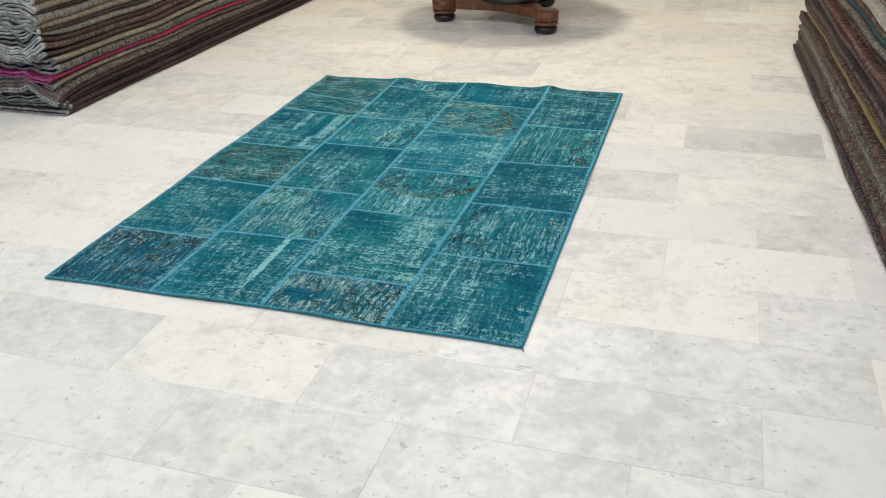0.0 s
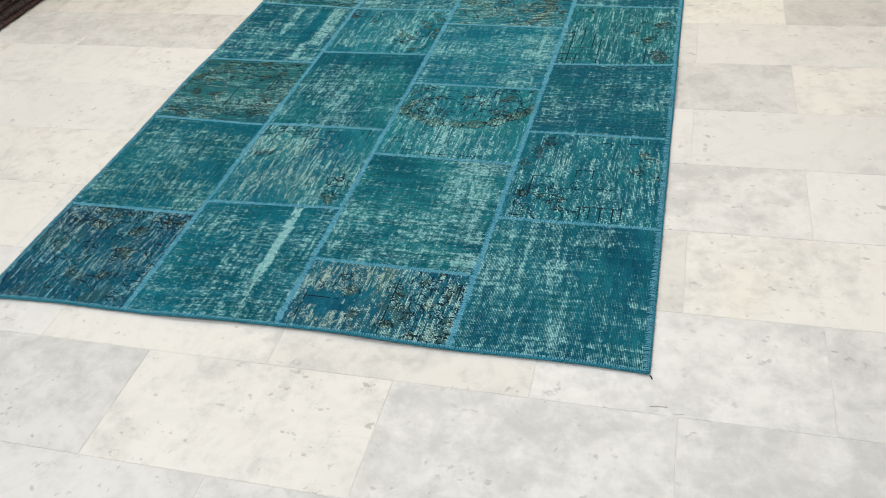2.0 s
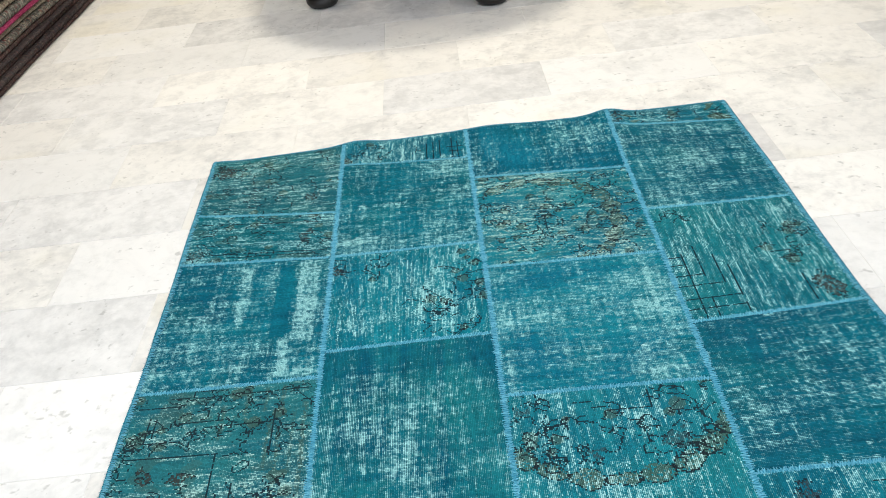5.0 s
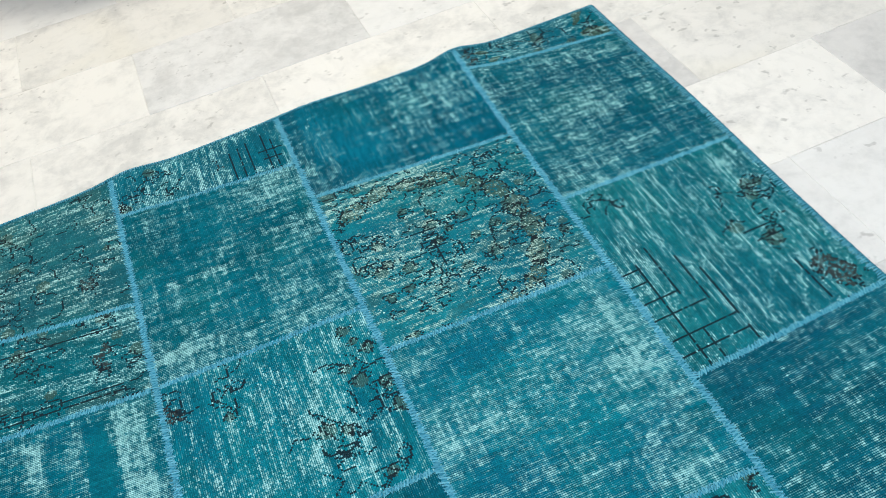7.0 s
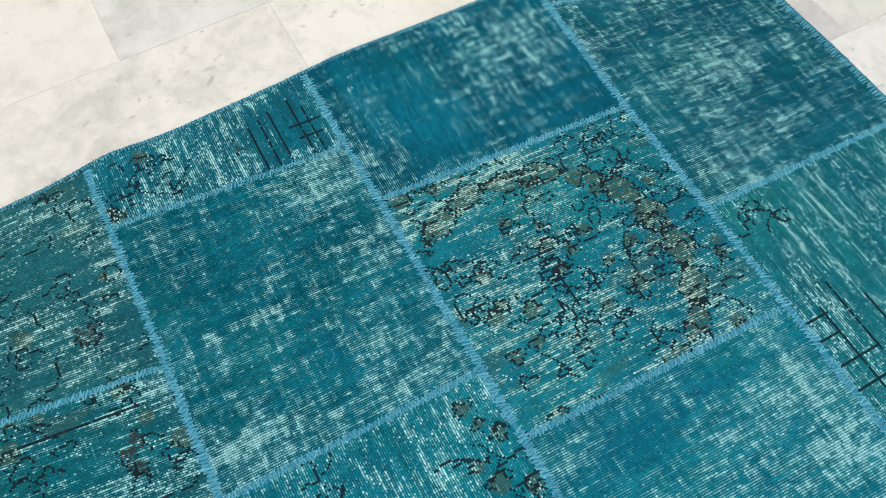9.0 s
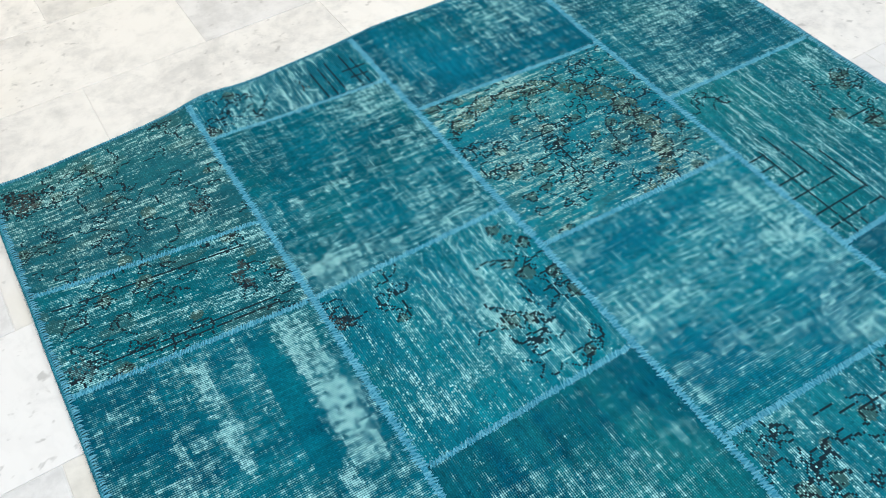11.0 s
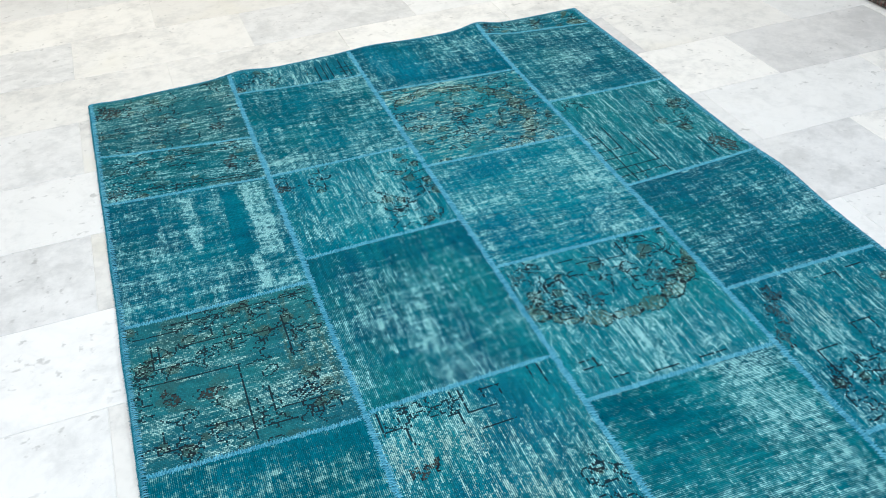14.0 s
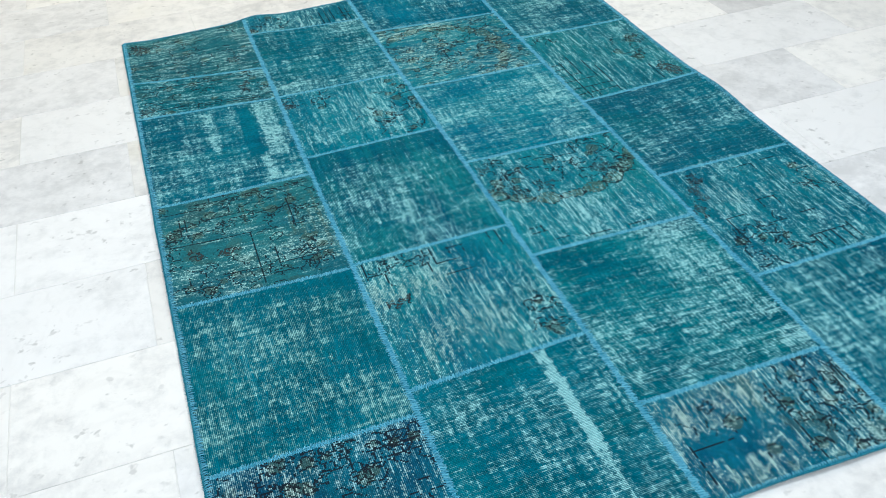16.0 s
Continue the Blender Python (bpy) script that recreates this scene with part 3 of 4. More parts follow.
patch(1, (1.420, 1.422), (1.810, 1.802), "bright teal patch with black scrolls", deep=(0.008, 0.145, 0.205), fresh=(0.012, 0.20, 0.25), wear=0.06, along="y", brown=0.25,
      spots=(("motif", 0.66, 0.83, 1.43, 1.60, 1.0), ("motif", 0.745, 0.83, 1.58, 1.77, 0.9), ("motif", 0.43, 0.57, 1.67, 1.79, 1.0), ("worn", 0.45, 0.66, 1.48, 1.53, 0.25), ("brown", 0.44, 0.465, 1.71, 1.755, 0.8), ("clean", 0.42, 0.6, 1.44, 1.48, 0.3)))
patch(1, (1.810, 1.802), (2.310, 2.275), "teal patch with a pale ragged streak", deep=DUSK, fresh=TEAL, wear=0.05, along="x", spots=(("worn", 0.60, 0.83, 2.085, 2.115, 0.36), ("worn", 0.43, 0.62, 2.02, 2.05, 0.26), ("worn", 0.44, 0.55, 1.83, 1.92, 0.25), ("clean", 0.43, 0.62, 2.10, 2.24, 0.3), ("worn", 0.66, 0.83, 1.92, 2.06, 0.14)))
patch(1, (2.310, 2.275), (2.438, 2.444), "narrow teal strip with dark ladder marks", deep=(0.010, 0.115, 0.165), fresh=TEAL, wear=0.10, along="y",
      spots=(("motif", 0.42, 0.60, 2.31, 2.43, 0.9), ("line", 0.700, 0.704, 2.31, 2.40, 0.8), ("line", 0.724, 0.728, 2.30, 2.41, 0.9), ("line", 0.745, 0.749, 2.31, 2.415, 0.9), ("line", 0.782, 0.786, 2.315, 2.425, 1.0), ("line", 0.800, 0.804, 2.31, 2.40, 1.0), ("line", 0.768, 0.822, 2.372, 2.376, 1.0), ("line", 0.775, 0.815, 2.345, 2.349, 0.8), ("brown", 0.66, 0.667, 2.31, 2.40, 0.9), ("clean", 0.70, 0.83, 2.29, 2.43, 0.3)))
# third column
patch(2, (0.0, 0.0), (0.265, 0.256), "sandy brown patch with ruddy and olive traces", deep=(0.006, 0.088, 0.150), fresh=(0.012, 0.145, 0.20), wear=0.08, along="y", streak=1.4, pale=SAND, motif=0.1, brown=0.3,
      spots=(("sand", 0.84, 1.06, 0.16, 0.24, 1.0), ("sand", 0.84, 1.10, 0.02, 0.10, 0.8), ("worn", 0.84, 1.06, 0.16, 0.235, 0.2), ("worn", 0.90, 1.10, 0.03, 0.09, 0.2), ("worn", 1.10, 1.25, 0.12, 0.20, 0.14),
      ("clean", 0.88, 1.0, 0.10, 0.15, 0.6), ("motif", 1.08, 1.26, 0.02, 0.24, 0.95), ("line", 1.078, 1.085, 0.03, 0.23, 0.9), ("line", 1.236, 1.243, 0.17, 0.23, 0.9), ("line", 0.86, 0.867, 0.05, 0.14, 0.7), ("line", 0.86, 0.95, 0.125, 0.131, 0.7)))
patch(2, (0.265, 0.256), (0.768, 0.756), "teal-green patch with a pale worn corner", deep=DUSK, fresh=(0.012, 0.165, 0.200), wear=0.05, along="x", spots=(("worn", 1.10, 1.23, 0.50, 0.75, 0.30), ("worn", 1.02, 1.24, 0.36, 0.50, 0.24), ("worn", 0.85, 1.26, 0.275, 0.33, 0.22), ("clean", 0.84, 1.04, 0.55, 0.76, 0.26), ("worn", 0.86, 0.95, 0.36, 0.47, 0.14)))
patch(2, (0.768, 0.756), (1.212, 1.196), "teal patch with an olive scalloped arch", deep=(0.010, 0.145, 0.195), fresh=(0.016, 0.20, 0.235), wear=0.05, along="y", streak=1.4, brown=0.25,
      spots=(("ring", 1.045, 1.235, 0.282, 0.017, 1.0), ("motif", 0.84, 1.27, 1.0, 1.13, 0.95), ("motif", 0.85, 0.93, 1.0, 1.2, 0.9), ("motif", 1.14, 1.27, 1.1, 1.2, 0.8), ("line", 0.975, 1.01, 1.165, 1.171, 0.9), ("line", 1.01, 1.045, 1.15, 1.156, 0.9),
      ("line", 1.04, 1.13, 1.137, 1.144, 0.9), ("line", 1.128, 1.134, 1.14, 1.19, 0.9), ("brown", 1.14, 1.19, 1.02, 1.07, 0.4), ("brown", 0.965, 1.01, 1.01, 1.05, 0.4), ("brown", 0.85, 0.88, 1.14, 1.19, 0.4),
      ("line", 0.99, 1.058, 0.784, 0.790, 1.0), ("line", 1.108, 1.17, 0.784, 0.790, 1.0), ("line", 0.871, 0.905, 0.861, 0.867, 1.0), ("line", 0.871, 0.908, 0.839, 0.845, 1.0), ("line", 0.90, 0.906, 0.84, 0.866, 1.0), ("line", 0.91, 0.95, 0.80, 0.807, 0.8),
      ("worn", 0.93, 1.22, 0.80, 0.90, 0.1)))
patch(2, (1.212, 1.196), (1.683, 1.665), "bright blue patch mottled pale", deep=(0.008, 0.13, 0.20), fresh=(0.012, 0.185, 0.245), wear=0.08, along="x", spots=(("worn", 0.84, 1.27, 1.44, 1.455, 0.3), ("worn", 1.16, 1.27, 1.30, 1.62, 0.16), ("clean", 0.86, 1.02, 1.55, 1.67, 0.3), ("worn", 0.85, 1.0, 1.22, 1.36, 0.14)))
patch(2, (1.683, 1.665), (2.145, 2.108), "teal patch covered in brown scrolls and an arch", deep=(0.010, 0.145, 0.205), fresh=(0.016, 0.205, 0.25), wear=0.045, along="x", streak=1.6, motif=0.6, brown=0.22, pale=(0.30, 0.58, 0.54),
      spots=(("ring", 1.005, 1.865, 0.215, 0.016, 0.75), ("line", 0.985, 1.04, 1.93, 1.937, 1.0), ("line", 1.018, 1.025, 1.83, 1.90, 1.0), ("worn", 0.90, 0.98, 1.72, 1.80, 0.16), ("sand", 0.84, 1.27, 1.68, 2.12, 0.35), ("worn", 0.85, 1.10, 2.07, 2.10, 0.2)))
patch(2, (2.145, 2.108), (2.442, 2.449), "smooth deep blue patch with a speckled corner", deep=DARK, fresh=(0.008, 0.145, 0.22), wear=-0.02, along="y", spots=(("worn", 1.10, 1.27, 2.20, 2.41, 0.24), ("clean", 0.93, 1.10, 2.16, 2.40, 0.22), ("worn", 0.86, 0.92, 2.15, 2.27, 0.2), ("worn", 1.02, 1.09, 2.195, 2.205, 0.45)))
# fourth column
patch(3, (0.0, 0.0), (0.498, 0.498), "deep blue patch with a long pale bar", deep=DARK, fresh=(0.010, 0.14, 0.19), wear=0.04, along="y", spots=(("worn", 1.435, 1.51, 0.03, 0.33, 0.26), ("worn", 1.455, 1.495, 0.30, 0.44, 0.22), ("clean", 1.56, 1.70, 0.20, 0.50, 0.22), ("worn", 1.30, 1.33, 0.20, 0.46, 0.2), ("worn", 1.51, 1.66, 0.415, 0.425, 0.4)))
patch(3, (0.498, 0.498), (0.938, 0.932), "teal patch with dark sketchy outlines", deep=(0.006, 0.108, 0.160), fresh=(0.012, 0.17, 0.215), wear=0.05, along="y", streak=1.3, brown=0.2,
      spots=(("motif", 1.30, 1.48, 0.51, 0.66, 0.95), ("motif", 1.62, 1.70, 0.70, 0.84, 0.85), ("line", 1.33, 1.336, 0.60, 0.70, 0.9), ("line", 1.336, 1.39, 0.70, 0.706, 0.9), ("line", 1.447, 1.50, 0.737, 0.743, 1.0), ("line", 1.447, 1.453, 0.71, 0.74, 1.0), ("line", 1.495, 1.501, 0.71, 0.74, 1.0),
      ("line", 1.42, 1.47, 0.645, 0.651, 0.9), ("line", 1.515, 1.56, 0.650, 0.657, 0.9), ("line", 1.48, 1.487, 0.515, 0.565, 1.0), ("line", 1.505, 1.511, 0.515, 0.565, 1.0), ("line", 1.535, 1.541, 0.515, 0.57, 1.0), ("line", 1.565, 1.571, 0.515, 0.57, 1.0), ("line", 1.59, 1.596, 0.515, 0.58, 1.0), ("line", 1.48, 1.59, 0.565, 0.571, 0.8),
      ("line", 1.40, 1.48, 0.545, 0.551, 0.9), ("brown", 1.285, 1.315, 0.73, 0.80, 0.5), ("brown", 1.315, 1.345, 0.79, 0.86, 0.5), ("brown", 1.34, 1.38, 0.85, 0.91, 0.5), ("line", 1.48, 1.53, 0.885, 0.891, 0.8), ("line", 1.53, 1.536, 0.86, 0.89, 0.8), ("line", 1.57, 1.61, 0.89, 0.896, 0.8),
      ("sand", 1.60, 1.70, 0.74, 0.84, 0.7), ("sand", 1.40, 1.50, 0.75, 0.82, 0.5), ("worn", 1.62, 1.70, 0.76, 0.82, 0.2), ("worn", 1.40, 1.50, 0.74, 0.80, 0.14)))
patch(3, (0.938, 0.932), (1.380, 1.392), "smooth dark blue-teal patch", deep=(0.006, 0.085, 0.135), fresh=(0.008, 0.125, 0.175), wear=-0.04, along="x", streak=0.7, spots=(("worn", 1.56, 1.60, 1.18, 1.39, 0.26), ("worn", 1.54, 1.70, 1.08, 1.16, 0.2), ("worn", 1.29, 1.33, 1.0, 1.3, 0.12)))
patch(3, (1.380, 1.392), (1.866, 1.850), "green-teal patch with a black lattice and a dark oval", deep=(0.010, 0.130, 0.170), fresh=(0.016, 0.18, 0.205), wear=0.05, along="y", streak=1.5, brown=0.2,
      spots=(("line", 1.29, 1.335, 1.616, 1.621, 0.9), ("line", 1.287, 1.33, 1.585, 1.590, 0.9), ("line", 1.29, 1.365, 1.542, 1.547, 1.0), ("line", 1.288, 1.40, 1.501, 1.506, 1.0), ("line", 1.287, 1.43, 1.451, 1.456, 1.0), ("line", 1.29, 1.428, 1.415, 1.420, 1.0),
      ("line", 1.363, 1.369, 1.537, 1.66, 0.8), ("line", 1.403, 1.409, 1.505, 1.62, 0.8), ("line", 1.429, 1.435, 1.452, 1.57, 0.9), ("line", 1.426, 1.432, 1.38, 1.42, 0.9), ("line", 1.326, 1.332, 1.38, 1.63, 0.8), ("line", 1.356, 1.361, 1.38, 1.45, 0.8),
      ("motif", 1.55, 1.66, 1.53, 1.73, 0.95), ("brown", 1.605, 1.672, 1.40, 1.51, 1.0), ("line", 1.585, 1.591, 1.40, 1.50, 0.8), ("motif", 1.29, 1.35, 1.75, 1.84, 0.8), ("motif", 1.38, 1.43, 1.76, 1.82, 0.8), ("line", 1.55, 1.61, 1.60, 1.606, 0.9), ("line", 1.56, 1.62, 1.57, 1.576, 0.9)))
patch(3, (1.866, 1.850), (2.372, 2.318), "dark blue patch with broad pale streaks", deep=(0.006, 0.085, 0.135), fresh=(0.010, 0.125, 0.175), wear=0.04, along="x", streak=0.9, spots=(("worn", 1.47, 1.62, 1.93, 1.99, 0.34), ("worn", 1.40, 1.66, 2.06, 2.10, 0.24), ("clean", 1.31, 1.46, 2.20, 2.34, 0.12), ("worn", 1.33, 1.46, 1.90, 2.06, 0.12)))
patch(3, (2.372, 2.318), (2.448, 2.454), "narrow strip with brown traces", deep=(0.010, 0.11, 0.155), fresh=TEAL, wear=0.06, along="x", streak=1.5, motif=0.7, brown=0.7,
      spots=(("brown", 1.315, 1.345, 2.37, 2.44, 0.9),))


def zigzag(name, start, end, half, pitch, seed, label):
    """A seam: a low ribbon under crossing threads. start and end: points on the rug."""
    rnd = random.Random(seed)
    a, b = Vector(start), Vector(end)
    way = (b - a).normalized()
    side = Vector((-way.y, way.x))
    length = (b - a).length
    verts, faces = [], []
    steps = max(6, int(length / 0.02))
    for i in range(steps + 1):
        p = a + way * (length * i / steps)
        p.y += near_y(p.x) * max(0.0, 1 - p.y / 0.25)
        for s, h in ((-0.62, -0.0016), (-0.35, 0.0004), (0.35, 0.0004), (0.62, -0.0016)):
            q = p + side * (s * half)
            verts.append((q.x, q.y, lift(q.x, q.y) + PILE * 0.62 + h))
    for i in range(steps):
        for k in range(3):
            faces.append((i * 4 + k, i * 4 + k + 1, i * 4 + k + 5, i * 4 + k + 4))
    ribbon = mesh_of(name, verts, faces, UNDERLAY, True)
    seam = tagged(under(new(name, ribbon), rug), label)
    verts, faces = [], []

    def thread(p, q, w, up0, up1):
        d = (q - p).normalized()
        s = Vector((-d.y, d.x)) * w
        k = len(verts)
        full = s
        for t, rise, wide in ((0.0, up0, 0.35), (0.25, up1, 1.0), (0.75, up1 * 0.9, 1.0), (1.0, up0, 0.35)):
            c = p.lerp(q, t)
            s = full * wide
            z = lift(c.x, c.y) + PILE * 0.72 + rise
            verts.append((c.x - s.x, c.y - s.y, z - 0.0011))
            verts.append((c.x, c.y, z))
            verts.append((c.x + s.x, c.y + s.y, z - 0.0011))
        for i in range(3):
            for j in range(2):
                e = k + i * 3 + j
                faces.append((e, e + 1, e + 4, e + 3))

    # two passes of slanting thread, crossing one another, with teeth of uneven length
    for turn in (-1, 1):
        t = 0.002
        while t < length - 0.002:
            lean = way * (pitch * turn * rnd.uniform(0.35, 1.0))
            p = a + way * t + side * (half * rnd.uniform(0.66, 1.28)) + lean
            q = a + way * t - side * (half * rnd.uniform(0.66, 1.28)) - lean
            for c in (p, q):
                c.y += near_y(c.x) * max(0.0, 1 - c.y / 0.25)
            if rnd.random() > 0.06:
                thread(p, q, pitch * rnd.uniform(0.17, 0.27), -0.0012, 0.0014 + 0.0004 * turn)
            t += pitch * rnd.uniform(0.75, 1.25)
    under(new("stitches", mesh_of("stitches", verts, faces, THREAD, False)), seam)
    return seam


for k in (1, 2, 3):
    zigzag("seam", (column_x(k, 0.0), 0.004), (column_x(k, 2.44), far_y(column_x(k, 2.44)) - 0.004), 0.0132, 0.0060, 40 + k, "light blue zigzag seam along the rug")
SEAMS = (
    ((0.410, 0.408), (0.915, 0.895), (1.340, 1.336), (1.850, 1.810), (2.098, 2.040)),
    ((0.472, 0.484), (0.905, 0.905), (1.420, 1.422), (1.810, 1.802), (2.310, 2.275)),
    ((0.265, 0.256), (0.768, 0.756), (1.212, 1.196), (1.683, 1.665), (2.145, 2.108)),
    ((0.498, 0.498), (0.938, 0.932), (1.380, 1.392), (1.866, 1.850), (2.372, 2.318)),
)
for c, rows in enumerate(SEAMS):
    for r, (yl, yr) in enumerate(rows):
        zigzag("cross_seam", (column_x(c, yl) + 0.010, yl), (column_x(c + 1, yr) - 0.010, yr), 0.0098, 0.0056, 60 + c * 7 + r, "light blue zigzag seam across the rug")


def binding(points, label, seed, inward, reach):
    """Overcast edge: a cord whose turns of thread stand out as ridges."""
    verts, faces = [], []
    rnd = random.Random(seed)
    sides = 8
    run = [Vector(p) for p in points]
    total = [0.0]
    for p, q in zip(run, run[1:]):
        total.append(total[-1] + (q - p).length)
    count = int(total[-1] / 0.0014)
    seg = 0
    for i in range(count + 1):
        d = total[-1] * i / count
        while seg < len(run) - 2 and d > total[seg + 1]:
            seg += 1
        f = (d - total[seg]) / (total[seg + 1] - total[seg])
        c = run[seg].lerp(run[seg + 1], f)
        w = (run[seg + 1] - run[seg]).normalized()
        s = Vector((-w.y, w.x))
        z0 = lift(c.x, c.y) + 0.0031
        r = 0.0031 + 0.0005 * math.sin(d * 2 * math.pi / 0.0048) + 0.0006 * noise.noise(Vector((d * 40, seed, 0)))
        c = c + s * (0.0016 * noise.noise(Vector((d * 6, seed, 3))))
        for k in range(sides):
            a = 2 * math.pi * k / sides
            verts.append((c.x + s.x * r * 1.15 * math.cos(a), c.y + s.y * r * 1.15 * math.cos(a), max(0.0003, z0 + r * 0.95 * math.sin(a))))
    for i in range(count):
        for k in range(sides):
            j = (k + 1) % sides
            faces.append((i * sides + k, i * sides + j, (i + 1) * sides + j, (i + 1) * sides + k))
    faces.append(tuple(range(sides)))
    faces.append(tuple(count * sides + k for k in range(sides))[::-1])
    ob = tagged(under(new("edge_binding", mesh_of("edge_binding", verts, faces, BINDING, True)), rug), label)
    # whip stitches reaching in over the pile
    verts, faces = [], []
    d, seg = 0.004, 0
    while d < total[-1] - 0.004:
        while seg < len(run) - 2 and d > total[seg + 1]:
            seg += 1
        c = run[seg].lerp(run[seg + 1], (d - total[seg]) / (total[seg + 1] - total[seg]))
        w = (run[seg + 1] - run[seg]).normalized()
        s = Vector((-w.y, w.x)) * inward
        far = c + s * (reach * rnd.uniform(0.7, 1.15)) + w * rnd.uniform(-0.002, 0.002)
        k = len(verts)
        for f, wide, up in ((-0.12, 0.8, 0.0048), (0.25, 1.0, 0.0088), (0.7, 1.0, 0.0086), (1.0, 0.4, 0.0062)):
            m = c.lerp(far, f)
            o = w * (0.0016 * wide)
            z = lift(m.x, m.y) + up
            verts += [(m.x - o.x, m.y - o.y, z - 0.0012), (m.x, m.y, z), (m.x + o.x, m.y + o.y, z - 0.0012)]
        for i in range(3):
            for j in range(2):
                e = k + i * 3 + j
                faces.append((e, e + 1, e + 4, e + 3))
        d += rnd.uniform(0.0042, 0.0068)
    under(new("stitches", mesh_of("stitches", verts, faces, THREAD)), ob)
    # loose fibres standing off the edge
    verts, faces = [], []
    for i in range(int(total[-1] * 1300)):
        d = rnd.uniform(0, total[-1])
        seg = min(len(run) - 2, int(d / total[-1] * (len(run) - 1)))
        c = run[seg].lerp(run[seg + 1], max(0.0, min(1.0, (d - total[seg]) / (total[seg + 1] - total[seg]))))
        w = (run[seg + 1] - run[seg]).normalized()
        s = Vector((-w.y, w.x)) * inward
        z = lift(c.x, c.y) + rnd.uniform(0.001, 0.0066)
        tip = c - s * rnd.uniform(0.0035, 0.0075) + w * rnd.uniform(-0.004, 0.004)
        k = len(verts)
        o = w * 0.00032
        verts += [(c.x - o.x, c.y - o.y, z), (c.x + o.x, c.y + o.y, z), (tip.x, tip.y, max(0.0006, z + rnd.uniform(-0.003, 0.0015))), (c.x, c.y, z + 0.0006)]
        faces += [(k, k + 1, k + 2), (k + 1, k + 3, k + 2), (k + 3, k, k + 2)]
    fuzz = under(new("fuzz", mesh_of("fuzz", verts, faces, BINDING)), ob)
    fuzz["kind"] = "stuff"
    return ob


STEPS = 60
binding([(1.7 * i / STEPS, near_y(1.7 * i / STEPS) - 0.001) for i in range(STEPS + 1)], "blue overcast thread binding", 1, 1, 0.007)
binding([(1.705 * i / STEPS - 0.012 * (1 - i / STEPS), far_y(1.7 * i / STEPS) + 0.001) for i in range(STEPS + 1)], "blue overcast thread binding", 2, -1, 0.007)
binding([(column_x(0, 2.433 * i / STEPS) - 0.001, 2.433 * i / STEPS) for i in range(STEPS + 1)], "blue overcast thread binding", 3, -1, 0.013)
binding([(column_x(4, 2.453 * i / STEPS) + 0.001, 2.453 * i / STEPS) for i in range(STEPS + 1)], "blue overcast thread binding", 4, 1, 0.015)


# ---------------------------------------------------------------- stacks of folded rugs
def wool(name, a, b, fleck, amount=0.35, scale=55.0):
    n = Nodes(name, 0.95, 0.1)
    p = n.coords()
    stretched = n.shift(p, (0, 0, 0), (1.0, 0.45, 1.0))
    col = n.mix(n.ramp(n.noise(stretched, 9, 4), 0.35, 0.68), a, b)
    marks = n.mul(n.ramp(n.noise(n.snap(p, 0.005), scale * 1.7, 2), 0.46, 0.60), min(1.0, amount * 1.5))
    col = n.mix(marks, col, fleck)
    big = n.mul(n.ramp(n.noise(n.shift(p, (4, 2, 1)), 38, 4, 0.7), 0.46, 0.66), min(1.0, amount * 1.1))
    col = n.mix(big, col, tuple(c * 0.45 for c in a))
    tuft = n.noise(n.shift(p, (0, 0, 0), (1, 2.2, 1)), 260, 2)
    band = n.noise(n.shift(p, (0, 0, 0), (0.3, 1.0, 0.3)), 75, 2)
    ticks = n.ramp(n.noise(n.shift(p, (2, 6, 3), (0.35, 1.0, 0.5)), 120, 1), 0.54, 0.62)
    col = n.mix(n.mul(ticks, min(0.85, amount * 1.3)), col, tuple(min(1, c * 1.25) for c in fleck))
    col = n.mix(n.mul(n.ramp(band, 0.52, 0.68), 0.4), col, tuple(min(1, c * 2.0 + 0.025) for c in a))
    col = n.mix(n.mul(n.ramp(tuft, 0.5, 0.7), 0.35), col, tuple(min(1, c * 2.4 + 0.02) for c in a))
    # woven motifs cut by the fold: short ticks of other wools
    for k, (tint, level) in enumerate((((0.015, 0.017, 0.022), 0.53), ((0.19, 0.050, 0.044), 0.57), ((0.36, 0.31, 0.23), 0.58))):
        ticks = n.ramp(n.noise(n.shift(p, (k * 5.0, k * 3.0, 1.0), (0.7, 1.6, 0.7)), 44 + 15 * k, 3, 0.72), level, level + 0.03)
        col = n.mix(n.mul(ticks, max(0.0, min(0.92, amount * 1.9 - 0.3))), col, tint)
    return n.finish(col, n.add(tuft, n.mul(band, 2.6), n.mul(n.noise(p, 70, 2), 1.5)), 0.8, 0.006)


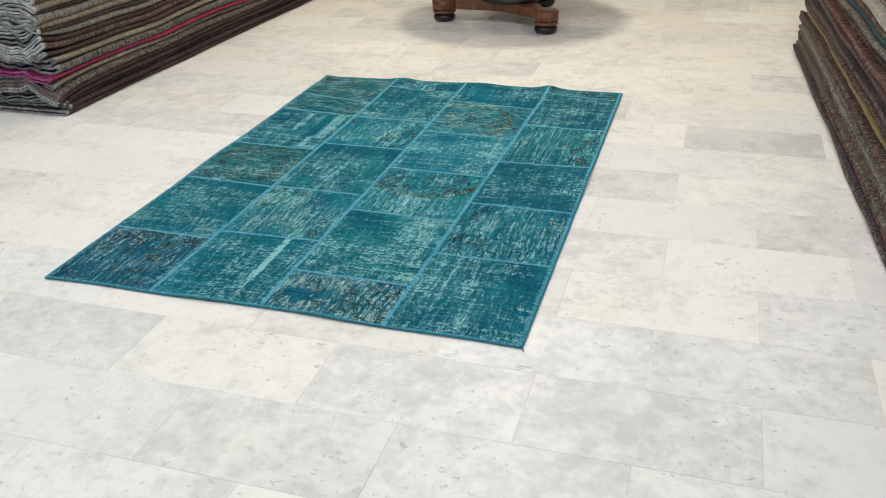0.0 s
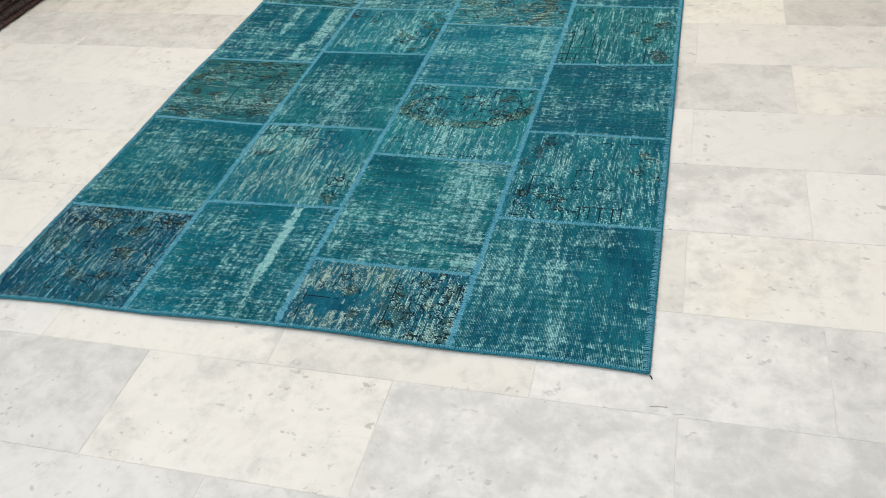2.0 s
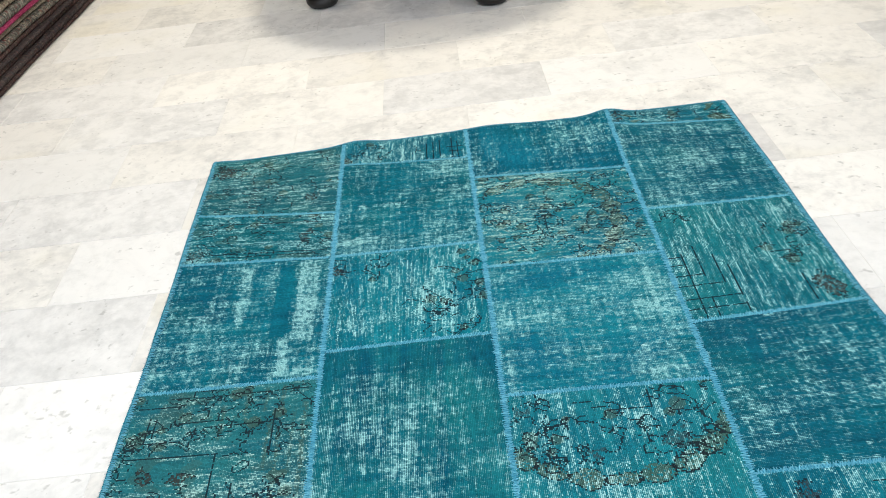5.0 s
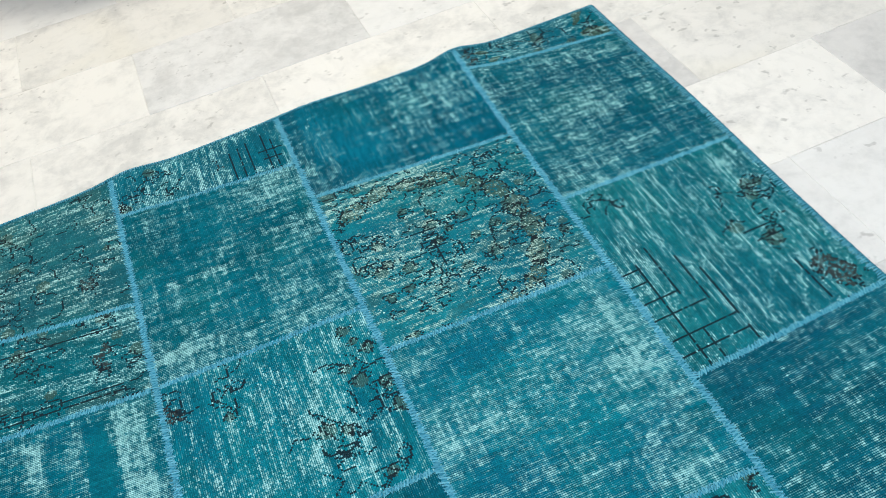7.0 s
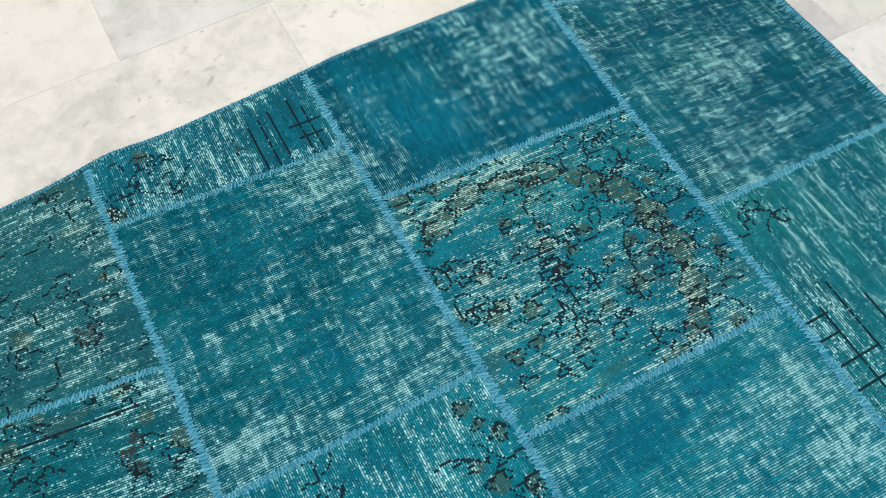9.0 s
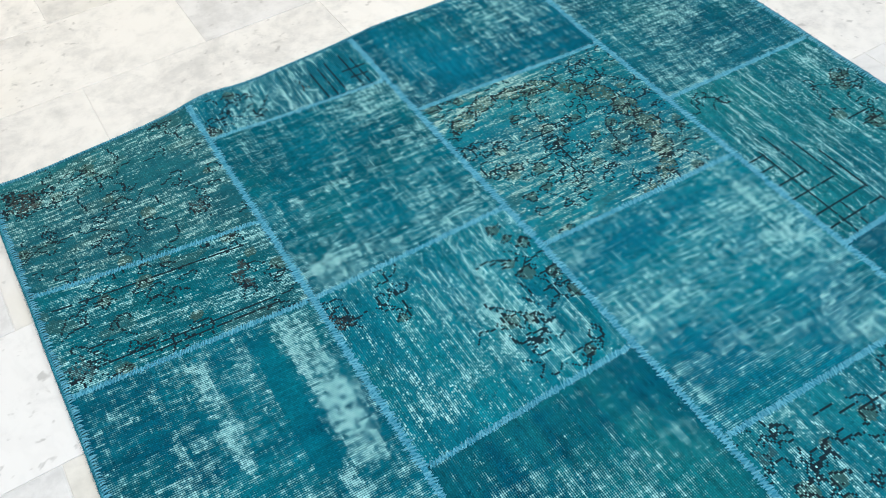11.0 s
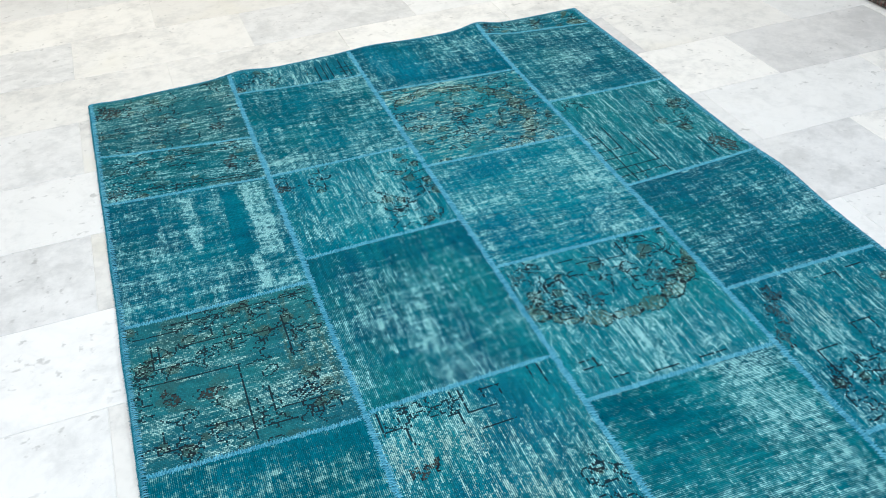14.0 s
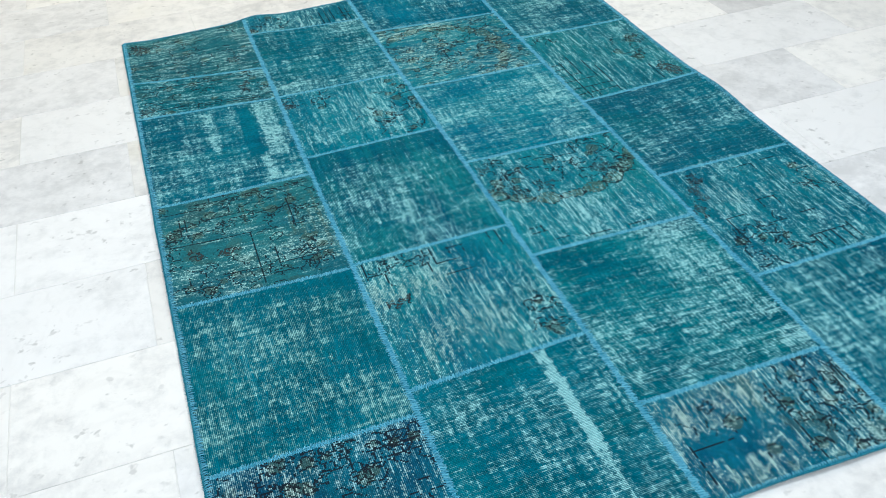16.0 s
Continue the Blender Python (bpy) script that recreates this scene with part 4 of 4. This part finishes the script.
WOOL = {
    "charcoal": wool("charcoal_wool", (0.024, 0.023, 0.026), (0.050, 0.046, 0.046), (0.10, 0.060, 0.056), 0.25),
    "brown": wool("brown_wool", (0.114, 0.088, 0.072), (0.207, 0.159, 0.129), (0.064, 0.046, 0.044), 0.5),
    "umber": wool("umber_wool", (0.033, 0.024, 0.024), (0.064, 0.046, 0.042), (0.115, 0.058, 0.054), 0.3),
    "tan": wool("tan_wool", (0.243, 0.214, 0.161), (0.336, 0.298, 0.230), (0.138, 0.119, 0.090)),
    "grey": wool("grey_wool", (0.209, 0.203, 0.182), (0.324, 0.317, 0.284), (0.115, 0.108, 0.101), 0.45),
    "olive": wool("olive_wool", (0.137, 0.127, 0.085), (0.247, 0.227, 0.156), (0.072, 0.065, 0.049), 0.5),
    "moss": wool("moss_wool", (0.050, 0.054, 0.047), (0.105, 0.107, 0.094), (0.260, 0.247, 0.215), 0.5),
    "pink": wool("pink_wool", (0.25, 0.030, 0.085), (0.31, 0.045, 0.12), (0.18, 0.03, 0.07), 0.15),
    "navy": wool("navy_wool", (0.024, 0.025, 0.034), (0.045, 0.046, 0.058), (0.085, 0.08, 0.085)),
    "rust": wool("rust_wool", (0.078, 0.046, 0.040), (0.130, 0.080, 0.068), (0.080, 0.085, 0.074), 0.6),
    "maroon": wool("maroon_wool", (0.075, 0.013, 0.020), (0.115, 0.022, 0.030), (0.05, 0.015, 0.02), 0.3),
    "mauve": wool("mauve_wool", (0.120, 0.098, 0.100), (0.190, 0.158, 0.156), (0.101, 0.081, 0.088), 0.55),
    "straw": wool("straw_wool", (0.235, 0.195, 0.085), (0.310, 0.255, 0.125), (0.15, 0.12, 0.06), 0.25),
    "teal": wool("petrol_wool", (0.026, 0.075, 0.098), (0.045, 0.105, 0.125), (0.05, 0.07, 0.07), 0.3),
    "cream": wool("cream_wool", (0.42, 0.39, 0.34), (0.52, 0.49, 0.43), (0.32, 0.29, 0.25), 0.2),
    "fleck": wool("flecked_wool", (0.062, 0.058, 0.048), (0.130, 0.118, 0.094), (0.210, 0.080, 0.066), 0.65),
}
SELVAGE = {
    "pale": wool("pale_selvage", (0.26, 0.29, 0.30), (0.40, 0.43, 0.43), (0.16, 0.18, 0.19), 0.4, 90),
    "white": wool("white_selvage", (0.47, 0.50, 0.50), (0.62, 0.64, 0.64), (0.30, 0.33, 0.33), 0.3, 90),
    "dusty": wool("dusty_selvage", (0.17, 0.14, 0.14), (0.27, 0.24, 0.24), (0.12, 0.075, 0.075), 0.4, 90),
    "plum": wool("plum_selvage", (0.26, 0.05, 0.17), (0.33, 0.09, 0.22), (0.2, 0.05, 0.12), 0.2, 90),
}


def folded_rug(edge, facing, y0, y1, z0, thick, depth, cloth, selvage, label, group, seed, open_end):
    """A long rug folded once, its fold along one side of the stack. edge(y): x of the fold; facing: +1 or -1, the way it
    faces; open_end: the end (0 near, 1 far) where the layers show."""
    rnd = random.Random(seed)
    layer = thick * rnd.uniform(0.30, 0.45)
    r_out, r_in = thick / 2, thick / 2 - layer
    bulge = rnd.choice((0.8, 1.0, 1.2, 2.2))
    inner = [depth * (k / 24) ** 1.6 for k in range(24, 2, -1)]
    outer_path, inner_path = [], []
    for s in inner:
        outer_path.append((max(s, thick * 0.6), -r_out))
        inner_path.append((max(s, thick * 0.6), -r_in))
    for k in range(9):
        a = -math.pi / 2 - math.pi * k / 8
        outer_path.append((r_out * bulge + r_out * bulge * math.cos(a), r_out * math.sin(a)))
        inner_path.append((r_out * bulge + max(0.002, r_in * bulge) * math.cos(a), r_in * math.sin(a)))
    for s in reversed(inner):
        outer_path.append((max(s, thick * 0.6), r_out))
        inner_path.append((max(s, thick * 0.6), r_in))
    m = len(outer_path)
    stations = [y0 + (y1 - y0) * k / 44 for k in range(45)]
    tip = y0 if open_end == 0 else y1
    stations = sorted(stations + [tip + (1 if open_end == 0 else -1) * d for d in (0.012, 0.028, 0.048, 0.11)])

    def place(s, h, y, grow=0.0):
        x = edge(y) - facing * s
        sag = 0.020 * noise.noise(Vector((s * 3.0, y * 1.3, z0 * 1.5 + facing))) + 0.008 * noise.noise(Vector((s * 9.0, y * 3.0, z0 * 2 + 7)))
        sag *= min(1.0, z0 / 0.30)
        shift = 0.011 * noise.noise(Vector((y * 1.7, seed * 1.9, 0.0))) + 0.005 * noise.noise(Vector((y * 7, seed, 5.0))) + 0.0022 * noise.noise(Vector((y * 42, seed, 8.0)))
        end = y0 if open_end == 0 else y1
        curl = math.exp(-abs(y - end) / 0.09)
        ripple = curl * (0.060 * noise.noise(Vector((s * 7.0, z0 * 4.5, 2.0))) + 0.038 * noise.noise(Vector((s * 15.0, z0 * 7.0, 6.0))) + 0.008 * noise.noise(Vector((s * 30.0, z0 * 14.0, 1.0)))) * min(1.0, z0 / 0.12)
        return (x + facing * shift, y, max(0.0008, z0 + r_out + h + sag + ripple))

    def build(name, ys, grow, material):
        verts, faces = [], []
        for y in ys:
            for path, g in ((outer_path, grow), (inner_path, -grow)):
                for s, h in path:
                    k = 1 + (g / max(r_out, 0.001)) * 0.5
                    verts.append(place(s, h * k, y))
        for i in range(len(ys) - 1):
            a, b = i * 2 * m, (i + 1) * 2 * m
            for k in range(m - 1):
                faces.append((a + k, b + k, b + k + 1, a + k + 1))
                faces.append((a + m + k, a + m + k + 1, b + m + k + 1, b + m + k))
            faces.append((a, a + m, b + m, b))
            faces.append((a + m - 1, b + m - 1, b + 2 * m - 1, a + 2 * m - 1))
        for base, turn in ((0, 1), ((len(ys) - 1) * 2 * m, -1)):
            for k in range(m - 1):
                f = (base + k, base + k + 1, base + m + k + 1, base + m + k)
                faces.append(f if turn > 0 else f[::-1])
        return new(name, mesh_of(name, verts, faces, material, True))

    thing = build("folded_rug", stations, 0.0, cloth)
    end = y0 if open_end == 0 else y1
    out = -1 if open_end == 0 else 1
    ys = sorted([end - out * 0.010, end + out * 0.004, end + out * 0.010])
    hem = under(build("selvage", ys, 0.0022, selvage), thing)
    tagged(hem, "frayed pale selvage")
    return tagged(thing, label, "rug", group)


LOOKS = {
    "charcoal": "charcoal wool rug folded in a stack", "brown": "mid brown wool rug folded in a stack", "umber": "dark umber wool rug folded in a stack",
    "tan": "faded tan wool rug folded in a stack", "grey": "grey-beige wool rug folded in a stack", "olive": "olive wool rug folded in a stack",
    "moss": "flecked moss-green wool rug folded in a stack", "pink": "bright pink thin rug folded in a stack", "navy": "dark navy wool rug folded in a stack",
    "rust": "rust-red patterned rug folded in a stack", "maroon": "deep maroon wool rug folded in a stack", "mauve": "dusty mauve patterned rug folded in a stack",
    "straw": "straw-yellow wool rug folded in a stack", "teal": "petrol blue wool rug folded in a stack", "cream": "cream wool rug folded in a stack",
    "fleck": "brown rug with red flecks folded in a stack",
}
WEST = "umber charcoal umber charcoal umber moss tan pink moss tan umber rust umber grey charcoal tan grey charcoal tan brown grey tan charcoal grey rust tan grey brown tan grey tan".split()
EAST = "moss navy fleck moss fleck moss grey moss rust fleck straw rust mauve charcoal mauve maroon fleck rust grey moss teal rust cream cream moss cream fleck brown fleck grey rust mauve umber moss rust grey fleck mauve grey rust".split()
THIN = {"maroon": 0.030, "pink": 0.022, "navy": 0.020, "straw": 0.020, "charcoal": 0.024, "umber": 0.026, "teal": 0.026}


def west_edge(y):
    return -1.105 + 0.028 * (y - 1.5) + 0.012 * max(0.0, y - 3.2) ** 2


def east_edge(y):
    return 2.775 - 0.058 * (y - 0.75)


rnd = random.Random(5)
z = 0.0
for k, kind in enumerate(WEST):
    t = THIN.get(kind, 0.036) * rnd.uniform(0.9, 1.12)
    back = 0.022 * noise.noise(Vector((k * 0.7, 0.3, 0))) - 0.004 * k
    ends = rnd.choice(("white", "white", "pale") if k > 9 else ("pale", "dusty", "pale")) if kind != "pink" else "plum"
    folded_rug(lambda y, b=back: west_edge(y) + b, 1, 1.50 + rnd.uniform(-0.02, 0.06), 4.95 + rnd.uniform(-0.1, 0.1), z, t, 1.15,
               WOOL[kind], SELVAGE[ends], LOOKS[kind], "rugs in the long stack", 100 + k, 0)
    z += t * 1.0
z = 0.0
for k, kind in enumerate(EAST):
    t = THIN.get(kind, 0.025) * rnd.uniform(0.9, 1.12)
    back = 0.035 * noise.noise(Vector((k * 0.6, 9, 0))) + 0.003 * k
    folded_rug(lambda y, b=back: east_edge(y) + b, -1, -0.9 + rnd.uniform(-0.05, 0.05), 3.50 + rnd.uniform(-0.05, 0.03) + 0.012 * min(k, 8), z, t, 1.1,
               WOOL[kind], SELVAGE["dusty"], LOOKS[kind], "rugs in the short stack", 200 + k, 1)
    z += t * 1.0


# ---------------------------------------------------------------- pedestal table
def wood(name, a, b, gloss):
    n = Nodes(name, gloss, 0.5)
    p = n.coords()
    grain = n.noise(n.shift(p, (0, 0, 0), (1, 1, 0.12)), 60, 4, 0.6, 0.5)
    fine = n.noise(n.shift(p, (0, 0, 0), (1, 1, 0.05)), 260, 2)
    col = n.mix(n.ramp(n.add(n.mul(grain, 0.8), n.mul(fine, 0.3)), 0.38, 0.72), a, b)
    col = n.mix(n.mul(n.ramp(n.noise(p, 8, 3), 0.5, 0.8), 0.35), col, tuple(c * 0.4 for c in a))
    return n.finish(col, grain, 0.12, 0.001)


WOOD = wood("reddish_walnut", (0.070, 0.022, 0.010), (0.190, 0.072, 0.030), 0.38)
EBONY = wood("ebonised_wood", (0.007, 0.006, 0.006), (0.015, 0.012, 0.011), 0.42)
FEET = ((0.256, 3.93), (1.046, 3.70), (0.875, 4.52))
MIDDLE = (sum(p[0] for p in FEET) / 3, sum(p[1] for p in FEET) / 3)
table = tagged(new("pedestal_table"), "dark walnut pedestal table on a concave base with bun feet", "table")
table.location = (*MIDDLE, 0)


def local(x, y):
    return x - MIDDLE[0], y - MIDDLE[1]


for fx, fy in FEET:
    lx, ly = local(fx, fy)
    foot = lathe("bun_foot", [(0.045, 0.0), (0.066, 0.006), (0.077, 0.022), (0.078, 0.036), (0.068, 0.050), (0.058, 0.055)], EBONY, 28, (lx, ly, 0))
    foot = under(new("bun_foot", foot), table)
    tagged(foot, "black turned bun foot")
    under(new("collar", lathe("collar", [(0.058, 0.055), (0.080, 0.060), (0.084, 0.070), (0.080, 0.080), (0.070, 0.084)], WOOD, 28, (lx, ly, 0))), foot)
outline = []
for k in range(3):
    ax, ay = local(*FEET[k])
    bx, by = local(*FEET[(k + 1) % 3])
    for i in range(17):
        f = i / 16
        px, py = ax + (bx - ax) * f, ay + (by - ay) * f
        pull = 1 - 0.34 * math.sin(math.pi * f) ** 1.2
        outline.append((px * pull * 0.99, py * pull * 0.99))
rings = [(1.0, 0.084), (1.012, 0.088), (1.012, 0.140), (1.0, 0.148), (0.90, 0.150)]
pv, pf = [], []
for sc, h in rings:
    pv += [(x * sc, y * sc, h) for x, y in outline]
count = len(outline)
for i in range(len(rings) - 1):
    for k in range(count):
        j = (k + 1) % count
        pf.append((i * count + k, i * count + j, (i + 1) * count + j, (i + 1) * count + k))
pf.append(tuple(range(count))[::-1])
pf.append(tuple((len(rings) - 1) * count + k for k in range(count)))
platform = under(new("platform", mesh_of("platform", pv, pf, WOOD)), table)
for fx, fy in FEET:
    lx, ly = local(fx, fy)
    under(new("corner_block", lathe("corner_block", [(0.070, 0.084), (0.085, 0.088), (0.086, 0.146), (0.080, 0.153), (0.02, 0.154)], WOOD, 28, (lx, ly, 0))), platform)
under(new("column", lathe("column", [(0.22, 0.150), (0.23, 0.17), (0.20, 0.19), (0.13, 0.21), (0.105, 0.30), (0.12, 0.42), (0.10, 0.55), (0.09, 0.66), (0.16, 0.70), (0.20, 0.72)], EBONY, 36)), table)
under(new("tabletop", lathe("tabletop", [(0.60, 0.72), (0.625, 0.725), (0.63, 0.74), (0.62, 0.755), (0.60, 0.76)], WOOD, 64)), table)

# ---------------------------------------------------------------- loose threads on the floor
LINT = Nodes("white_lint", 0.8)
LINT = LINT.finish(LINT.mix(LINT.noise(LINT.coords(), 200, 2), (0.78, 0.78, 0.76), (0.6, 0.6, 0.58)))
REDDISH = Nodes("brown_thread", 0.8)
REDDISH = REDDISH.finish(REDDISH.mix(REDDISH.noise(REDDISH.coords(), 200, 2), (0.10, 0.045, 0.035), (0.05, 0.03, 0.03)))


def strand(name, start, heading, length, material, label, seed, r=0.0011):
    verts, faces = [], []
    sides, rows = 5, 14
    x, y = start
    a = heading
    rnd = random.Random(seed)
    for i in range(rows + 1):
        for k in range(sides):
            b = 2 * math.pi * k / sides
            verts.append((x - start[0] - math.sin(a) * r * math.cos(b), y - start[1] + math.cos(a) * r * math.cos(b), r + r * math.sin(b)))
        a += rnd.uniform(-0.35, 0.35)
        x += math.cos(a) * length / rows
        y += math.sin(a) * length / rows
    for i in range(rows):
        for k in range(sides):
            j = (k + 1) % sides
            faces.append((i * sides + k, i * sides + j, (i + 1) * sides + j, (i + 1) * sides + k))
    faces += [tuple(range(sides))[::-1], tuple(rows * sides + k for k in range(sides))]
    ob = new(name, mesh_of(name, verts, faces, material, True))
    ob.location = (*start, 0)
    return tagged(ob, label, "thread")


strand("loose_thread", (1.708, -0.085), 0.1, 0.035, LINT, "short white thread lying on the marble floor", 1)
strand("loose_thread", (1.755, -0.10), -0.2, 0.022, LINT, "short white thread lying on the marble floor", 2)
strand("thread_tail", (1.703, -0.002), -0.6, 0.011, REDDISH, "brown thread tail at the rug's corner", 3, 0.0016)

# ---------------------------------------------------------------- floor tiles
ROW, LONG, JOINT = 0.308, 0.605, 0.0014
SHADES = {
    (6, 4): "grey", (5, 0): "cloudy", (5, -1): "cloudy", (7, 0): "cloudy", (7, 3): "grey", (4, 3): "cloudy", (2, 3): "cloudy", (-1, 3): "cloudy",
    (-2, 2): "cloudy", (5, 3): "white", (1, 4): "light", (2, 4): "white", (-2, 1): "white", (-1, 2): "light", (-1, 1): "cloudy", (-3, 2): "cloudy", (3, 4): "white", (-1, 4): "cloudy", (0, 3): "cloudy",
    (0, 4): "cloudy", (-2, 3): "cloudy", (-2, 4): "cloudy", (12, 3): "cloudy", (12, 4): "grey", (6, 0): "white", (7, -1): "cloudy",
}
tile_rnd = random.Random(11)


def tile_left(row, col):
    return (-0.355 if row % 2 == 0 else -0.050 - LONG) + LONG * col


def tile_mesh(material, name):
    w, d, b = (LONG - JOINT) / 2, (ROW - JOINT) / 2, 0.0009
    v = [(sx * w, sy * d, -0.0100) for sx, sy in ((-1, -1), (1, -1), (1, 1), (-1, 1))]
    v += [(sx * w, sy * d, -b) for sx, sy in ((-1, -1), (1, -1), (1, 1), (-1, 1))]
    v += [(sx * (w - b), sy * (d - b), 0.0) for sx, sy in ((-1, -1), (1, -1), (1, 1), (-1, 1))]
    f = [(k, (k + 1) % 4, 4 + (k + 1) % 4, 4 + k) for k in range(4)] + [(4 + k, 4 + (k + 1) % 4, 8 + (k + 1) % 4, 8 + k) for k in range(4)]
    f += [(8, 9, 10, 11)]
    return mesh_of(name, v, f, material)


TILE = {k: tile_mesh(m, "tile") for k, m in MARBLE.items()}
far_v, far_f = [], []
first_row, last_row = int((Y0 - 0.203) / ROW), int((Y1 - 0.203) / ROW) - 1
for row in range(first_row, last_row + 1):
    y = 0.203 + ROW * (row - 1) + ROW / 2
    for col in range(-8, 11):
        left = tile_left(row, col)
        x = left + LONG / 2
        if x - LONG / 2 < X0 or x + LONG / 2 > X1:
            continue
        if -2.1 < x < 3.2 and -1.75 < y < 5.0:
            shade = SHADES.get((row, col)) or tile_rnd.choice(("light", "light", "light", "white", "cloudy"))
            ob = under(new("tile", TILE[shade]), floor)
            ob.location = (x, y, tile_rnd.uniform(-0.0004, 0.0))
            if tile_rnd.random() < 0.5:
                ob.rotation_euler = (0, 0, math.pi)
        else:
            k = len(far_v)
            for p in TILE["light"].vertices:
                far_v.append((p.co.x + x, p.co.y + y, p.co.z))
            far_f += [tuple(k + i for i in f.vertices) for f in TILE["light"].polygons]
rest = under(new("outer_tiles", mesh_of("outer_tiles", far_v, far_f, MARBLE_FAR)), floor)
rest["kind"] = "stuff"
